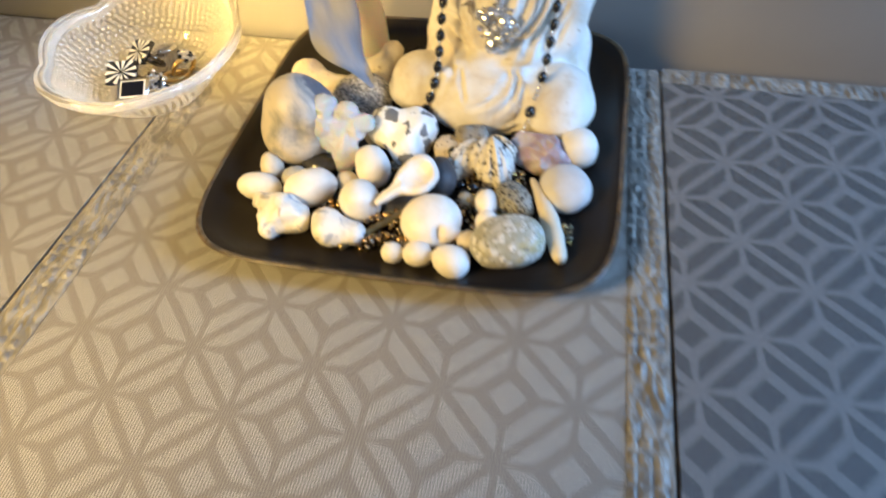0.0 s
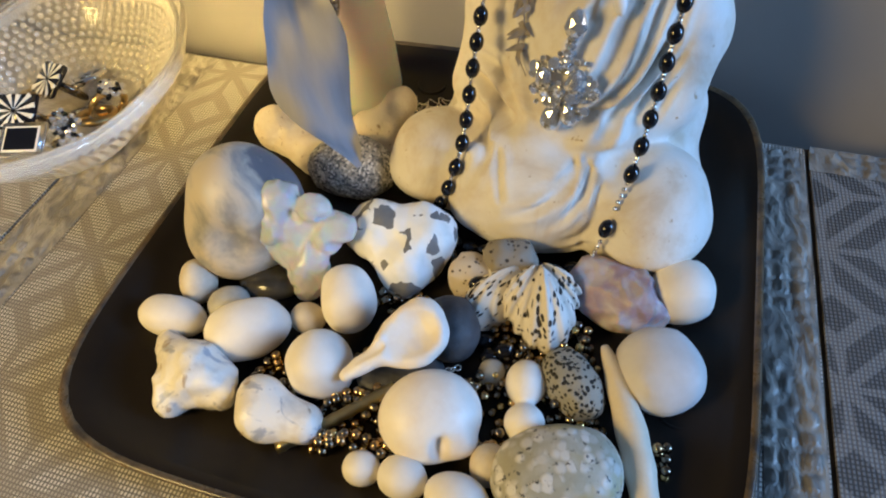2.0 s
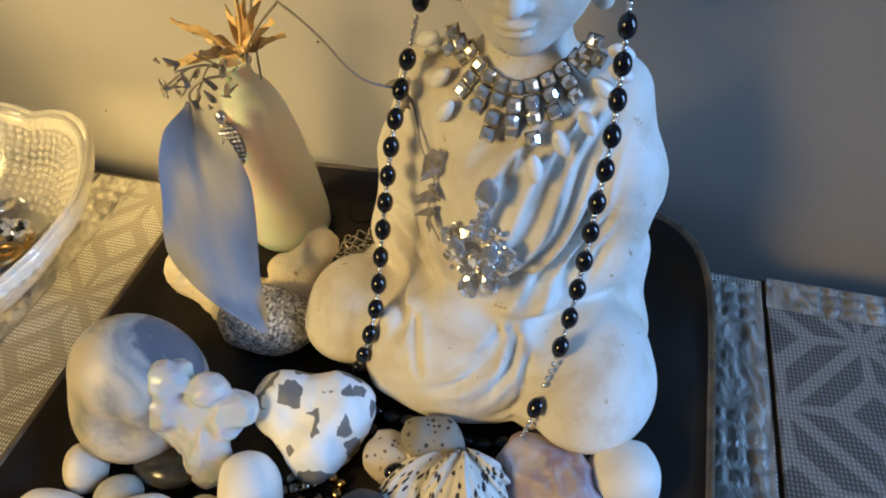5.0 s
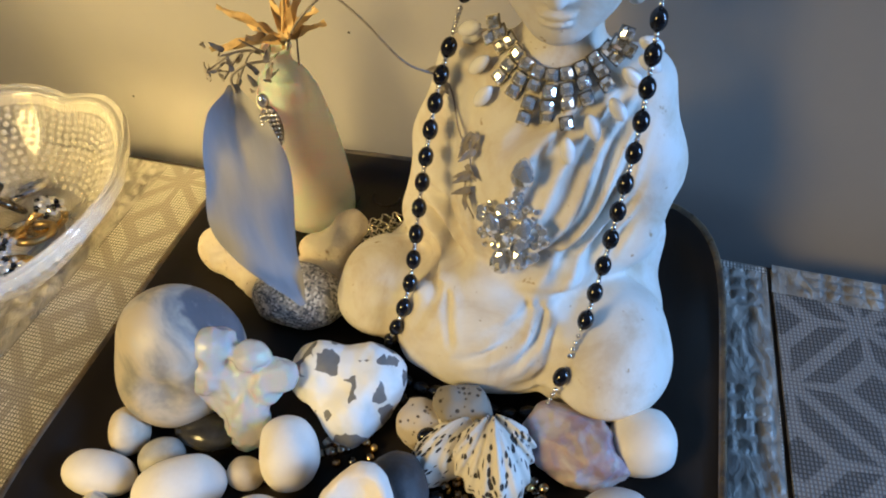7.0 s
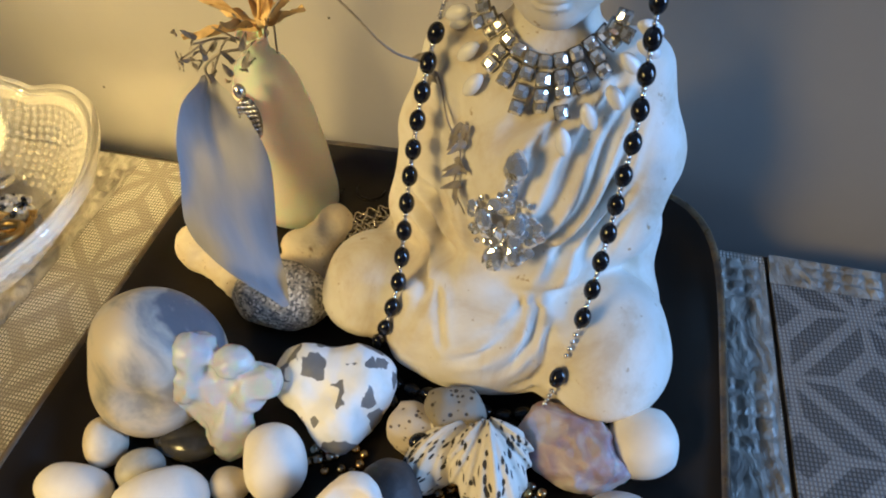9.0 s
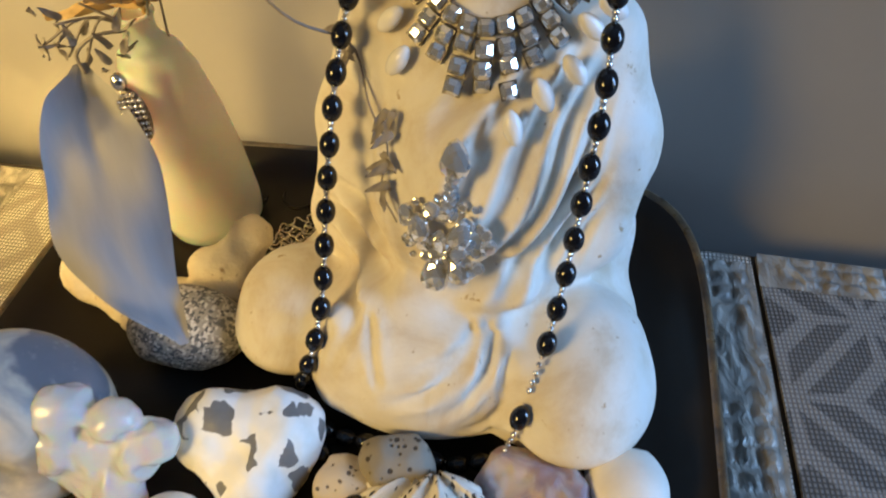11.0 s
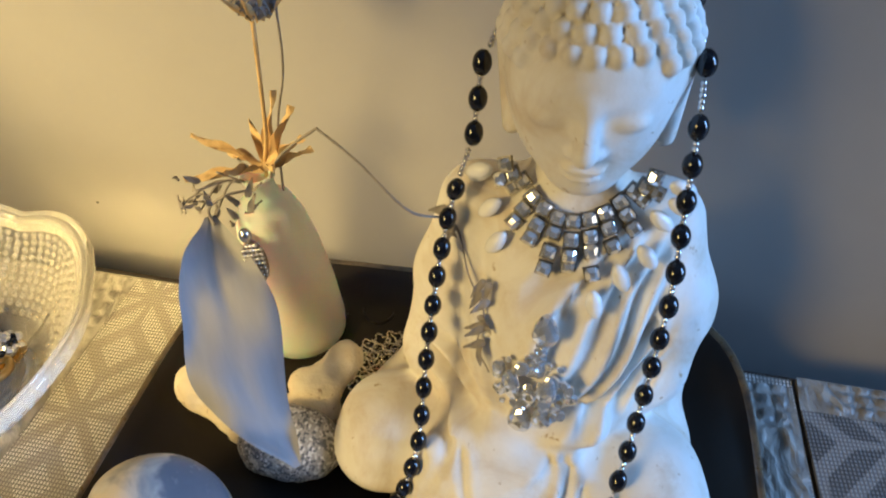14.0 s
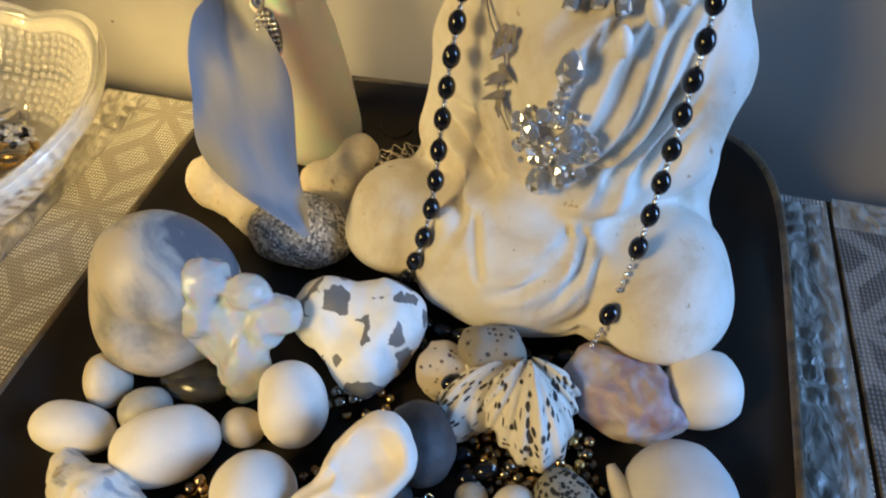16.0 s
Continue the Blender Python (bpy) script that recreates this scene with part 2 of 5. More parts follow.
JET = Nodes("black_glass_bead", 0.12, 0, 0.55).color((0.006, 0.006, 0.008)).mat
ENAMEL = Nodes("black_enamel", 0.1, 0, 0.6).color((0.008, 0.008, 0.012)).mat
PEARL = Nodes("white_opaque_stone", 0.25, 0, 0.5).color((0.82, 0.80, 0.76)).mat
DARKMETAL = Nodes("dark_metal", 0.4, 0.9).color((0.20, 0.18, 0.15)).mat


def make_plate():
    n = Nodes("dark_glazed_stoneware", 0.34, 0, 0.20)
    n.color(n.mix(n.noise(40, 4), (0.012, 0.0095, 0.008), (0.020, 0.016, 0.013))).rough(n.noise(90, 4), 0.27, 0.42)
    return n.bump(n.noise(700, 3), 0.12, 0.0003).mat


PLATE = make_plate()
PLATE_EDGE = stoneware("mottled_bronze_glaze", (0.15, 0.105, 0.055), (0.04, 0.032, 0.025), 120, 0.3, 900, 0.2, 0.6)


def make_frosted():
    n = Nodes("frosted_glass", 0.45, 0, 0.4)
    n.color(n.mix(n.noise(30), (0.96, 0.93, 0.84), (0.91, 0.88, 0.78))).set(Transmission_Weight=0.30, IOR=1.10, Subsurface_Weight=0.5, Subsurface_Scale=0.02)
    return n.bump(n.noise(900, 3), 0.1, 0.0002).mat


FROSTED = make_frosted()


def make_petal():
    n = Nodes("dried_petal", 0.65, 0, 0.3)
    veins = n.noise(40, 4, co=n.stretch(5, 1, 1), dist=0.3)
    n.color(n.mix(veins, (0.23, 0.225, 0.23), (0.32, 0.31, 0.315)))
    return n.bump(veins, 0.2, 0.0006).mat


PETAL = make_petal()
STRAW = stoneware("dry_straw", (0.70, 0.49, 0.22), (0.54, 0.36, 0.15), 150, 0.6, 800, 0.3)
LILAC = stoneware("dried_grey_lilac", (0.30, 0.265, 0.235), (0.21, 0.185, 0.17), 150, 0.65, 800, 0.3)
WALL = stoneware("painted_wall", (0.375, 0.355, 0.325), (0.35, 0.33, 0.305), 6, 0.85, 260, 0.12, 0.2, 0.0005)
CEILING = stoneware("ceiling_paint", (0.7, 0.69, 0.66), (0.66, 0.65, 0.62), 5, 0.9, 300, 0.1, 0.2)
FLOORWOOD = stoneware("floor_boards", (0.22, 0.15, 0.09), (0.16, 0.10, 0.06), 12, 0.45, 300, 0.2)
TABLEWOOD = stoneware("dark_table_wood", (0.035, 0.026, 0.02), (0.055, 0.04, 0.03), 30, 0.4, 400, 0.2)

def make_mat(name, petal, ground, sheen, turn, pitch, star):
    """Woven vinyl cloth: stars joined by paired petals on a square lattice, with a small square in each cell, all in fine ribs."""
    n = Nodes(name, 0.5, 0, 0.45)
    m = n.t.nodes.new("ShaderNodeMapping")
    m.vector_type = "TEXTURE"
    m.inputs["Location"].default_value = (*star, 0)
    m.inputs["Rotation"].default_value = (0, 0, radians(turn))
    m.inputs["Scale"].default_value = (pitch, pitch, 1)
    n.link(n.co, m.inputs["Vector"])
    sep = n.t.nodes.new("ShaderNodeSeparateXYZ")
    n.link(m.outputs[0], sep.inputs[0])
    p, q = [n.math("FRACT", n.math("ADD", sep.outputs[i], 50.0)) for i in (0, 1)]
    pc, qc = n.math("SUBTRACT", p, 0.5), n.math("SUBTRACT", q, 0.5)

    def petals(along, across):
        off = n.math("SUBTRACT", 0.5, n.math("ABSOLUTE", across))
        top = n.math("MINIMUM", 0.225, n.math("MULTIPLY", n.math("SUBTRACT", 0.47, n.math("ABSOLUTE", along)), 0.85))
        inner = n.step(n.math("SUBTRACT", off, 0.052), -0.008, 0.008)
        outer = n.step(n.math("SUBTRACT", top, off), -0.008, 0.008)
        return n.math("MULTIPLY", inner, outer)

    shape = n.math("MAXIMUM", petals(pc, qc), petals(qc, pc))
    big = n.math("MAXIMUM", n.math("ABSOLUTE", pc), n.math("ABSOLUTE", qc))
    square = n.math("SUBTRACT", 1.0, n.step(big, 0.135, 0.15))
    shape = n.math("MAXIMUM", shape, square)
    ribs = n.t.nodes.new("ShaderNodeMapping")
    ribs.inputs["Rotation"].default_value = (0, 0, radians(45 - turn))
    n.link(n.co, ribs.inputs["Vector"])
    s2 = n.t.nodes.new("ShaderNodeSeparateXYZ")
    n.link(ribs.outputs[0], s2.inputs[0])
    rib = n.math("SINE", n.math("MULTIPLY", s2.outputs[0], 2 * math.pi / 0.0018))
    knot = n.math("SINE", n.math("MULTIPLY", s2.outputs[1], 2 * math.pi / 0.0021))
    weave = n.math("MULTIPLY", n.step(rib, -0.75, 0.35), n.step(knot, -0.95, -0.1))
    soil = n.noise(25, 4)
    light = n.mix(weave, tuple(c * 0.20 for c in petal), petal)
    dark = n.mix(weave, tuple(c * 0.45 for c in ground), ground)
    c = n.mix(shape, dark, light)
    n.color(n.mix(n.math("MULTIPLY", soil, 0.25), c, (0.25, 0.22, 0.18))).rough(shape, 0.6, sheen)
    return n.bump(weave, 0.6, 0.0004).bump(n.noise(60, 3), 0.15, 0.002).mat


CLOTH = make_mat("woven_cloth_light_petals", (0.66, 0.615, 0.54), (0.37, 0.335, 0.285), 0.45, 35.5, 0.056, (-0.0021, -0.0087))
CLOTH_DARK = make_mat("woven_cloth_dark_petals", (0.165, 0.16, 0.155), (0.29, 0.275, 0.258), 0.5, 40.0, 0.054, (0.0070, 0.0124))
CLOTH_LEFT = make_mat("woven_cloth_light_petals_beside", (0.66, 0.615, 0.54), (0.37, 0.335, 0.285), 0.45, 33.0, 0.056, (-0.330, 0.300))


def make_border():
    n = Nodes("crinkled_border", 0.4, 0, 0.5)
    w = n.noise(120, 3, co=n.stretch(1, 0.45, 1, 11), dist=0.7)
    n.color(n.mix(n.step(w, 0.35, 0.65), (0.18, 0.166, 0.145), (0.34, 0.315, 0.27)))
    return n.bump(w, 0.9, 0.003).bump(n.noise(500, 3), 0.2, 0.0004).mat


BORDER = make_border()


# ---- building helpers ----
def mesh_of(name, bm, material, smooth=True):
    me = bpy.data.meshes.new(name)
    bm.to_mesh(me)
    bm.free()
    if material:
        me.materials.append(material)
    me.polygons.foreach_set("use_smooth", [smooth] * len(me.polygons))
    return me


def part(name, bm, material, parent, label="", smooth=True, at=None):
    """One mesh object under a thing or under a part."""
    ob = new(name, mesh_of(name, bm, material, smooth) if isinstance(bm, bmesh.types.BMesh) else bm)
    ob.parent = parent
    if at is not None:
        ob.matrix_basis = at
    return tagged(ob, label)


def thing(name, bm, material, m, label, category, group="", kind="", smooth=True):
    data = None if bm is None else (mesh_of(name, bm, material, smooth) if isinstance(bm, bmesh.types.BMesh) else bm)
    ob = new(name, data)
    ob.matrix_world = m
    return tagged(ob, label, category, group, kind)


def box(bm, x0, x1, y0, y1, z0, z1):
    vs = [bm.verts.new((x, y, z)) for z in (z0, z1) for y in (y0, y1) for x in (x0, x1)]
    for a, b, c, d in ((0, 2, 3, 1), (4, 5, 7, 6), (0, 1, 5, 4), (2, 6, 7, 3), (0, 4, 6, 2), (1, 3, 7, 5)):
        bm.faces.new((vs[a], vs[b], vs[c], vs[d]))
    return bm


def slab(corners, z0, z1):
    """A thin sheet over a polygon in plan."""
    bm = bmesh.new()
    lo, hi = [bm.verts.new((x, y, z0)) for x, y in corners], [bm.verts.new((x, y, z1)) for x, y in corners]
    bm.faces.new(lo[::-1]), bm.faces.new(hi)
    for i in range(len(lo)):
        j = (i + 1) % len(lo)
        bm.faces.new((lo[i], lo[j], hi[j], hi[i]))
    return bm


def loft(rings, close_top=True, close_bottom=True):
    bm = bmesh.new()
    loops = [[bm.verts.new(p) for p in r] for r in rings]
    n = len(loops[0])
    for a, b in zip(loops, loops[1:]):
        for i in range(n):
            bm.faces.new((a[i], a[(i + 1) % n], b[(i + 1) % n], b[i]))
    if close_bottom:
        bm.faces.new(loops[0][::-1])
    if close_top:
        bm.faces.new(loops[-1])
    return bm


def tube(points, radius, sides=8, bm=None):
    """A round rod along points, with a radius for each or one for all."""
    bm = bm or bmesh.new()
    pts = [Vector(p) for p in points]
    rs = radius if isinstance(radius, (list, tuple)) else [radius] * len(pts)
    loops = []
    for i, p in enumerate(pts):
        d = (pts[min(i + 1, len(pts) - 1)] - pts[max(i - 1, 0)]).normalized()
        x = d.cross(Vector((0.31, 0.17, 0.93))).normalized()
        y = d.cross(x)
        loops.append([bm.verts.new(p + rs[i] * (math.cos(a) * x + math.sin(a) * y)) for a in [2 * math.pi * k / sides for k in range(sides)]])
    for a, b in zip(loops, loops[1:]):
        for k in range(sides):
            bm.faces.new((a[k], a[(k + 1) % sides], b[(k + 1) % sides], b[k]))
    bm.faces.new(loops[0][::-1]), bm.faces.new(loops[-1])
    return bm


def spline(points, n):
    """n points on a smooth curve through the given ones."""
    p = [Vector(q) for q in points]
    p = [2 * p[0] - p[1]] + p + [2 * p[-1] - p[-2]]
    out = []
    for k in range(n):
        s = k / (n - 1) * (len(p) - 3)
        i = min(int(s), len(p) - 4)
        t = s - i
        a, b, c, d = p[i:i + 4]
        out.append(0.5 * (2 * b + (c - a) * t + (2 * a - 5 * b + 4 * c - d) * t * t + (3 * b - a - 3 * c + d) * t ** 3))
    return out


def ball(radii, level=3, rough=0.0, scale=60.0, seed=0, square=0.0, flat=0.0):
    """A worn lump: an ellipsoid with soft noise, squared shoulders and a flattened foot."""
    bm = bmesh.new()
    bmesh.ops.create_icosphere(bm, subdivisions=level, radius=1.0)
    for v in bm.verts:
        d = v.co.normalized()
        k = 1 + square * (1 / max(abs(d.x), abs(d.y), abs(d.z)) - 1)
        q = Vector((d.x * radii[0], d.y * radii[1], d.z * radii[2])) * k
        o = Vector((seed * 1.7, seed * 0.9, seed * 2.3))
        q *= 1 + rough * (noise.noise(q * scale + o) + 0.5 * noise.noise(q * scale * 2.6 + o))
        if q.z < -radii[2] * (1 - flat):
            q.z = -radii[2] * (1 - flat)
        v.co = q
    return bm


# signed distances on numpy arrays of points (n, 3)
def d_ell(p, c, r):
    q = p - np.array(c)
    r = np.array(r)
    k0, k1 = np.linalg.norm(q / r, axis=1), np.linalg.norm(q / (r * r), axis=1)
    return k0 * (k0 - 1) / np.maximum(k1, 1e-9)


def d_cap(p, a, b, ra, rb):
    a, b = np.array(a), np.array(b)
    t = np.clip((p - a) @ (b - a) / np.dot(b - a, b - a), 0, 1)
    return np.linalg.norm(p - a - t[:, None] * (b - a), axis=1) - (ra + (rb - ra) * t)


def smin(a, b, k):
    h = np.clip(0.5 + 0.5 * (b - a) / k, 0, 1)
    return b + (a - b) * h - k * h * (1 - h)


def net(fn, lo, hi, step):
    """The zero surface of fn in a box, as a mesh."""
    ax = [np.arange(a, b + step, step) for a, b in zip(lo, hi)]
    shape = tuple(len(a) for a in ax)
    f = np.empty(shape)
    for i, x in enumerate(ax[0]):
        y, z = np.meshgrid(ax[1], ax[2], indexing="ij")
        f[i] = fn(np.stack([np.full(y.size, x), y.ravel(), z.ravel()], 1)).reshape(y.shape)
    s = f < 0
    cut = tuple(n - 1 for n in shape)
    at = lambda g, c: g[c[0]:c[0] + cut[0], c[1]:c[1] + cut[1], c[2]:c[2] + cut[2]]
    corners = [(i, j, k) for i in (0, 1) for j in (0, 1) for k in (0, 1)]
    count = sum(at(s, c).astype(int) for c in corners)
    live = (count > 0) & (count < 8)
    idx = np.full(cut, -1)
    idx[live] = np.arange(live.sum())
    pos, n = np.zeros((live.sum(), 3)), np.zeros(live.sum())
    for a in corners:
        for d in range(3):
            if a[d]:
                continue
            b = tuple(a[i] + (i == d) for i in range(3))
            fa, fb = at(f, a)[live], at(f, b)[live]
            x = (fa < 0) != (fb < 0)
            t = np.where(x, fa / np.where(x, fa - fb, 1), 0)
            for i in range(3):
                pos[:, i] += np.where(x, a[i] + (t if i == d else 0), 0)
            n += x
    cell = np.argwhere(live)
    verts = (cell + pos / n[:, None]) * step + np.array([a[0] for a in ax])
    quads = []
    for d in range(3):
        e, g = (d + 1) % 3, (d + 2) % 3
        lo_s, hi_s = [slice(1, -1)] * 3, [slice(1, -1)] * 3
        lo_s[d], hi_s[d] = slice(0, -1), slice(1, None)
        edge = s[tuple(lo_s)] != s[tuple(hi_s)]
        ij = np.argwhere(edge)
        base = ij.copy()
        base[:, e] += 1
        base[:, g] += 1
        inside = s[tuple(base.T)]
        ring = []
        for de, dg in ((1, 1), (0, 1), (0, 0), (1, 0)):
            c = base.copy()
            c[:, e] -= de
            c[:, g] -= dg
            ring.append(idx[tuple(c.T)])
        ring = np.stack(ring, 1)
        ring[~inside] = ring[~inside][:, ::-1]
        quads.append(ring)
    quads = np.concatenate(quads)
    quads = quads[(quads >= 0).all(1)]
    me = bpy.data.meshes.new("form")
    me.from_pydata(verts.tolist(), [], quads.tolist())
    me.polygons.foreach_set("use_smooth", [True] * len(me.polygons))
    return me


def with_material(me, material):
    me.materials.append(material)
    return me

# ---- the room and the table ----
WALLX, WALLTURN = 0.5595, -10.8
MATS = 0.5275           # where the mats and the tabletop end, short of the wall
ROOM = pose(0, WALLX, 0, 0, 0, WALLTURN)
def wall(name, x0, x1, y0, y1, z0, z1, material=WALL):
    return thing(name, box(bmesh.new(), x0, x1, y0, y1, z0, z1), material, ROOM, "plain matt painted wall", "wall", kind="structure", smooth=False)

FZ = -0.80
north = wall("wall_north", -1.6, 1.8, 0.0, 0.12, FZ, 1.7)
for x, z, r in ((-0.2465, 0.0215, 0.0009), (-0.0724, 0.091, 0.0008)):
    part("nail_hole", ball((r, 0.0003, r), 2), TABLEWOOD, north, "tiny dark nail hole", at=Matrix.Translation((x, 0.0, z)))
wall("wall_south", -1.6, 1.8, -3.12, -3.0, FZ, 1.7)
wall("wall_west", -1.72, -1.6, -3.12, 0.12, FZ, 1.7)
wall("wall_east_low", 1.8, 1.92, -3.12, 0.12, FZ, 0.15)
wall("wall_east_high", 1.8, 1.92, -3.12, 0.12, 1.45, 1.7)
wall("wall_east_near", 1.8, 1.92, -0.02, 0.12, 0.15, 1.45)
wall("wall_east_far", 1.8, 1.92, -3.12, -0.70, 0.15, 1.45)
thing("ceiling", box(bmesh.new(), -1.72, 1.92, -3.12, 0.12, 1.7, 1.8), CEILING, ROOM, "plain off-white ceiling", "ceiling", kind="structure", smooth=False)
thing("floor", box(bmesh.new(), -1.72, 1.92, -3.12, 0.12, FZ - 0.1, FZ), FLOORWOOD, ROOM, "brown boarded floor", "floor", kind="structure", smooth=False)

table = thing("sideboard", None, None, ROOM, "dark wooden sideboard under the woven mats", "sideboard")
bm = box(bmesh.new(), -0.85, 0.85, -0.58, -0.0305, -0.034, -0.0022)
bmesh.ops.bevel(bm, geom=[e for e in bm.edges], offset=0.003, segments=2, affect="EDGES")
part("tabletop", bm, TABLEWOOD, table)
part("body", box(bmesh.new(), -0.82, 0.82, -0.55, -0.045, FZ, -0.034), TABLEWOOD, table, smooth=False)


def seam_left(y):
    return -0.357 + 0.208 * y


def seam_right(y):
    return 0.101 + 0.124 * y


def back(x, gap):
    return MATS - 0.188 * x - gap


def strip(side, y, inset):
    """A point on a line that runs beside a seam, inset metres into the middle mat."""
    return (seam_left(y) + inset, y) if side == "left" else (seam_right(y) - inset, y)


def mat_thing(label, corners, cloth):
    m = thing("woven_placemat", slab(corners, -0.0018, 0.0), cloth, Matrix(), label, "placemat", "placemats", smooth=False)
    return m


def ridge(line, width, material, parent, seed, height=0.0022):
    """A crinkled band of relief, width metres to the right of a line."""
    bm = bmesh.new()
    a, b = Vector(line[0]), Vector(line[1])
    d = (b - a)
    n, m = max(2, int(d.length / 0.0013)), max(2, int(width / 0.0013))
    side = Vector((d.y, -d.x)).normalized() * width
    grid = []
    for i in range(n + 1):
        row = []
        for j in range(m + 1):
            p = a + d * (i / n) + side * (j / m)
            q = Vector((p.x * 190 + seed, p.y * 80, seed))
            h = 1.3 * abs(noise.noise(q) + 0.6 * noise.noise(q * 2.1))
            run = i / n * d.length
            tile = (math.sin(run / 0.0095 * 2 * math.pi) > -0.35) * (math.sin(j / m * 6 * math.pi) > -0.2) * (0.75 + 0.4 * noise.noise(q))
            zone = min(1, max(0, 3 * math.sin(run / 0.085 * 2 * math.pi + seed)))
            edge = min(1, min(j, m - j) / 2)
            row.append(bm.verts.new((p.x, p.y, 0.0004 + height * edge * (h * (1 - zone) + tile * zone))))
        grid.append(row)
    for r, t in zip(grid, grid[1:]):
        for j in range(m):
            bm.faces.new((r[j], t[j], t[j + 1], r[j + 1]))
    bmesh.ops.recalc_face_normals(bm, faces=bm.faces)
    if sum(f.normal.z for f in bm.faces) < 0:
        bmesh.ops.reverse_faces(bm, faces=bm.faces)
    return part("border", bm, material, parent, "crinkled grey border band")


Y0 = -0.02
yl, yr = back(-0.24, 0.006), back(0.155, 0.006)
mid = mat_thing("woven placemat with pale petal pattern under the dark plate",
                [strip("left", Y0, 0.001), strip("right", Y0, 0.001), strip("right", yr, 0.001), strip("left", yl, 0.001)], CLOTH)
ridge((strip("left", Y0, 0.003), strip("left", yl - 0.002, 0.003)), 0.031, BORDER, mid, 3)
ridge((strip("right", Y0, 0.026), strip("right", yr - 0.002, 0.026)), 0.024, BORDER, mid, 8)
mat_thing("woven placemat with pale petal pattern under the glass bowl",
                     [(-0.72, Y0 + 0.1), strip("left", Y0, -0.0012), strip("left", yl, -0.0012), (-0.68, back(-0.68, 0.006))], CLOTH_LEFT)
right_mat = mat_thing("woven placemat with dark petals on pale ribs",
                      [strip("right", Y0, -0.0016), (0.52, Y0 - 0.1), (0.62, back(0.62, 0.004)), strip("right", yr, -0.0016)], CLOTH_DARK)
ridge(((strip("right", yr, -0.002)[0], back(seam_right(yr), 0.003)), (0.60, back(0.60, 0.003))), 0.019, BORDER, right_mat, 5)

# ---- the plate ----
PLATE_AT = pose(-0.0268, 0.4020, 0, 0, 0, -9)
FLOOR = 0.0065


def squircle(a, n, z, count=128):
    out = []
    for k in range(count):
        t = 2 * math.pi * k / count
        c, s = math.cos(t), math.sin(t)
        r = 0.988 * a / (abs(c) ** n + abs(s) ** n) ** (1 / n)
        out.append((r * c, r * s, z))
    return out


plate = thing("square_plate", None, None, PLATE_AT, "dark brown glazed square plate with rounded corners on the mat", "plate")
profile = [(0.03, 4, 0.0005), (0.100, 5, 0.0005), (0.112, 5, 0.0015), (0.128, 5.5, 0.005), (0.141, 6, 0.012), (0.1472, 6, 0.0172), (0.1482, 6, 0.0188),
           (0.1470, 6, 0.0195), (0.1452, 6, 0.0186), (0.139, 5.8, 0.0128), (0.130, 5.6, 0.0085), (0.118, 5.4, 0.0069), (0.100, 5, FLOOR), (0.05, 4, FLOOR), (0.004, 2, FLOOR)]
part("dish", loft([squircle(a, n, z) for a, n, z in profile[:6]] + [squircle(0.1462, 6, 0.0181)] + [squircle(a, n, z) for a, n, z in profile[8:]]), PLATE, plate)
part("rim", loft([squircle(a, n, z) for a, n, z in ((0.1466, 6, 0.0166), (0.1480, 6, 0.0172), (0.1486, 6, 0.0188), (0.1474, 6, 0.0197), (0.1456, 6, 0.0190), (0.1450, 6, 0.0182))], False, False),
     PLATE_EDGE, plate, "rim with mottled bronze-brown glaze")
for lx, ly in ((-0.122, -0.045), (-0.127, -0.015), (0.118, -0.06), (0.112, -0.09), (-0.07, 0.118), (-0.045, 0.122)):
    ring = tube([(lx + 0.0085 * math.cos(a), ly + 0.0085 * math.sin(a), FLOOR + 0.0002 + 0.09 * max(0, max(abs(lx), abs(ly)) - 0.115)) for a in [2 * math.pi * k / 24 for k in range(25)]], 0.0007, 6)
    part("embossed_ring", ring, PLATE, plate)

# ---- the seated statue ----
STATUE_AT = pose(0.022, 0.445, FLOOR, 0, 0, -9)
HU = 0.0145          # the head's middle
LIFT = 0.0070        # how far the face lies above its drawn height
HAIR = 0.1965        # the hairline over the brow


CROWN = ((0.160, 0.0300), (0.176, 0.0308), (0.186, 0.0303), (0.195, 0.0278), (0.203, 0.0242), (0.210, 0.0205), (0.217, 0.0160), (0.222, 0.0110), (0.2255, 0.0045), (0.2265, 0.0))


def crown(w):
    """The half width of the hair at a height."""
    return np.interp(w, [c[0] for c in CROWN], [c[1] for c in CROWN])


def hairline(a, v):
    return HAIR - 0.16 * np.minimum(a, 0.03) + 0.9 * np.clip(0.040 - v, -1, 0)


def curls():
    """Middles of the hair curls, in rows round the tapering crown."""
    out, z, run, row = [], 0.166, 0.0, 0
    while z < 0.2255:
        r = float(crown(z))
        n = max(4, int(round(2 * math.pi * r / 0.0066)))
        for k in range(n):
            a = 2 * math.pi * (k + 0.5 * (row % 2)) / n - math.pi / 2
            p = (HU + r * math.cos(a), 0.0425 + 1.03 * r * math.sin(a), z)
            if p[2] > hairline(abs(p[0] - HU), p[1]) - 0.0010:
                out.append(p)
        run, row = 0.0, row + 1
        while run < 0.0054 and z < 0.2262:
            run += math.hypot(0.0002, float(crown(z + 0.0002)) - float(crown(z)))
            z += 0.0002
    return out + [(HU, 0.0425, 0.2258)]


CURLS = np.array(curls())


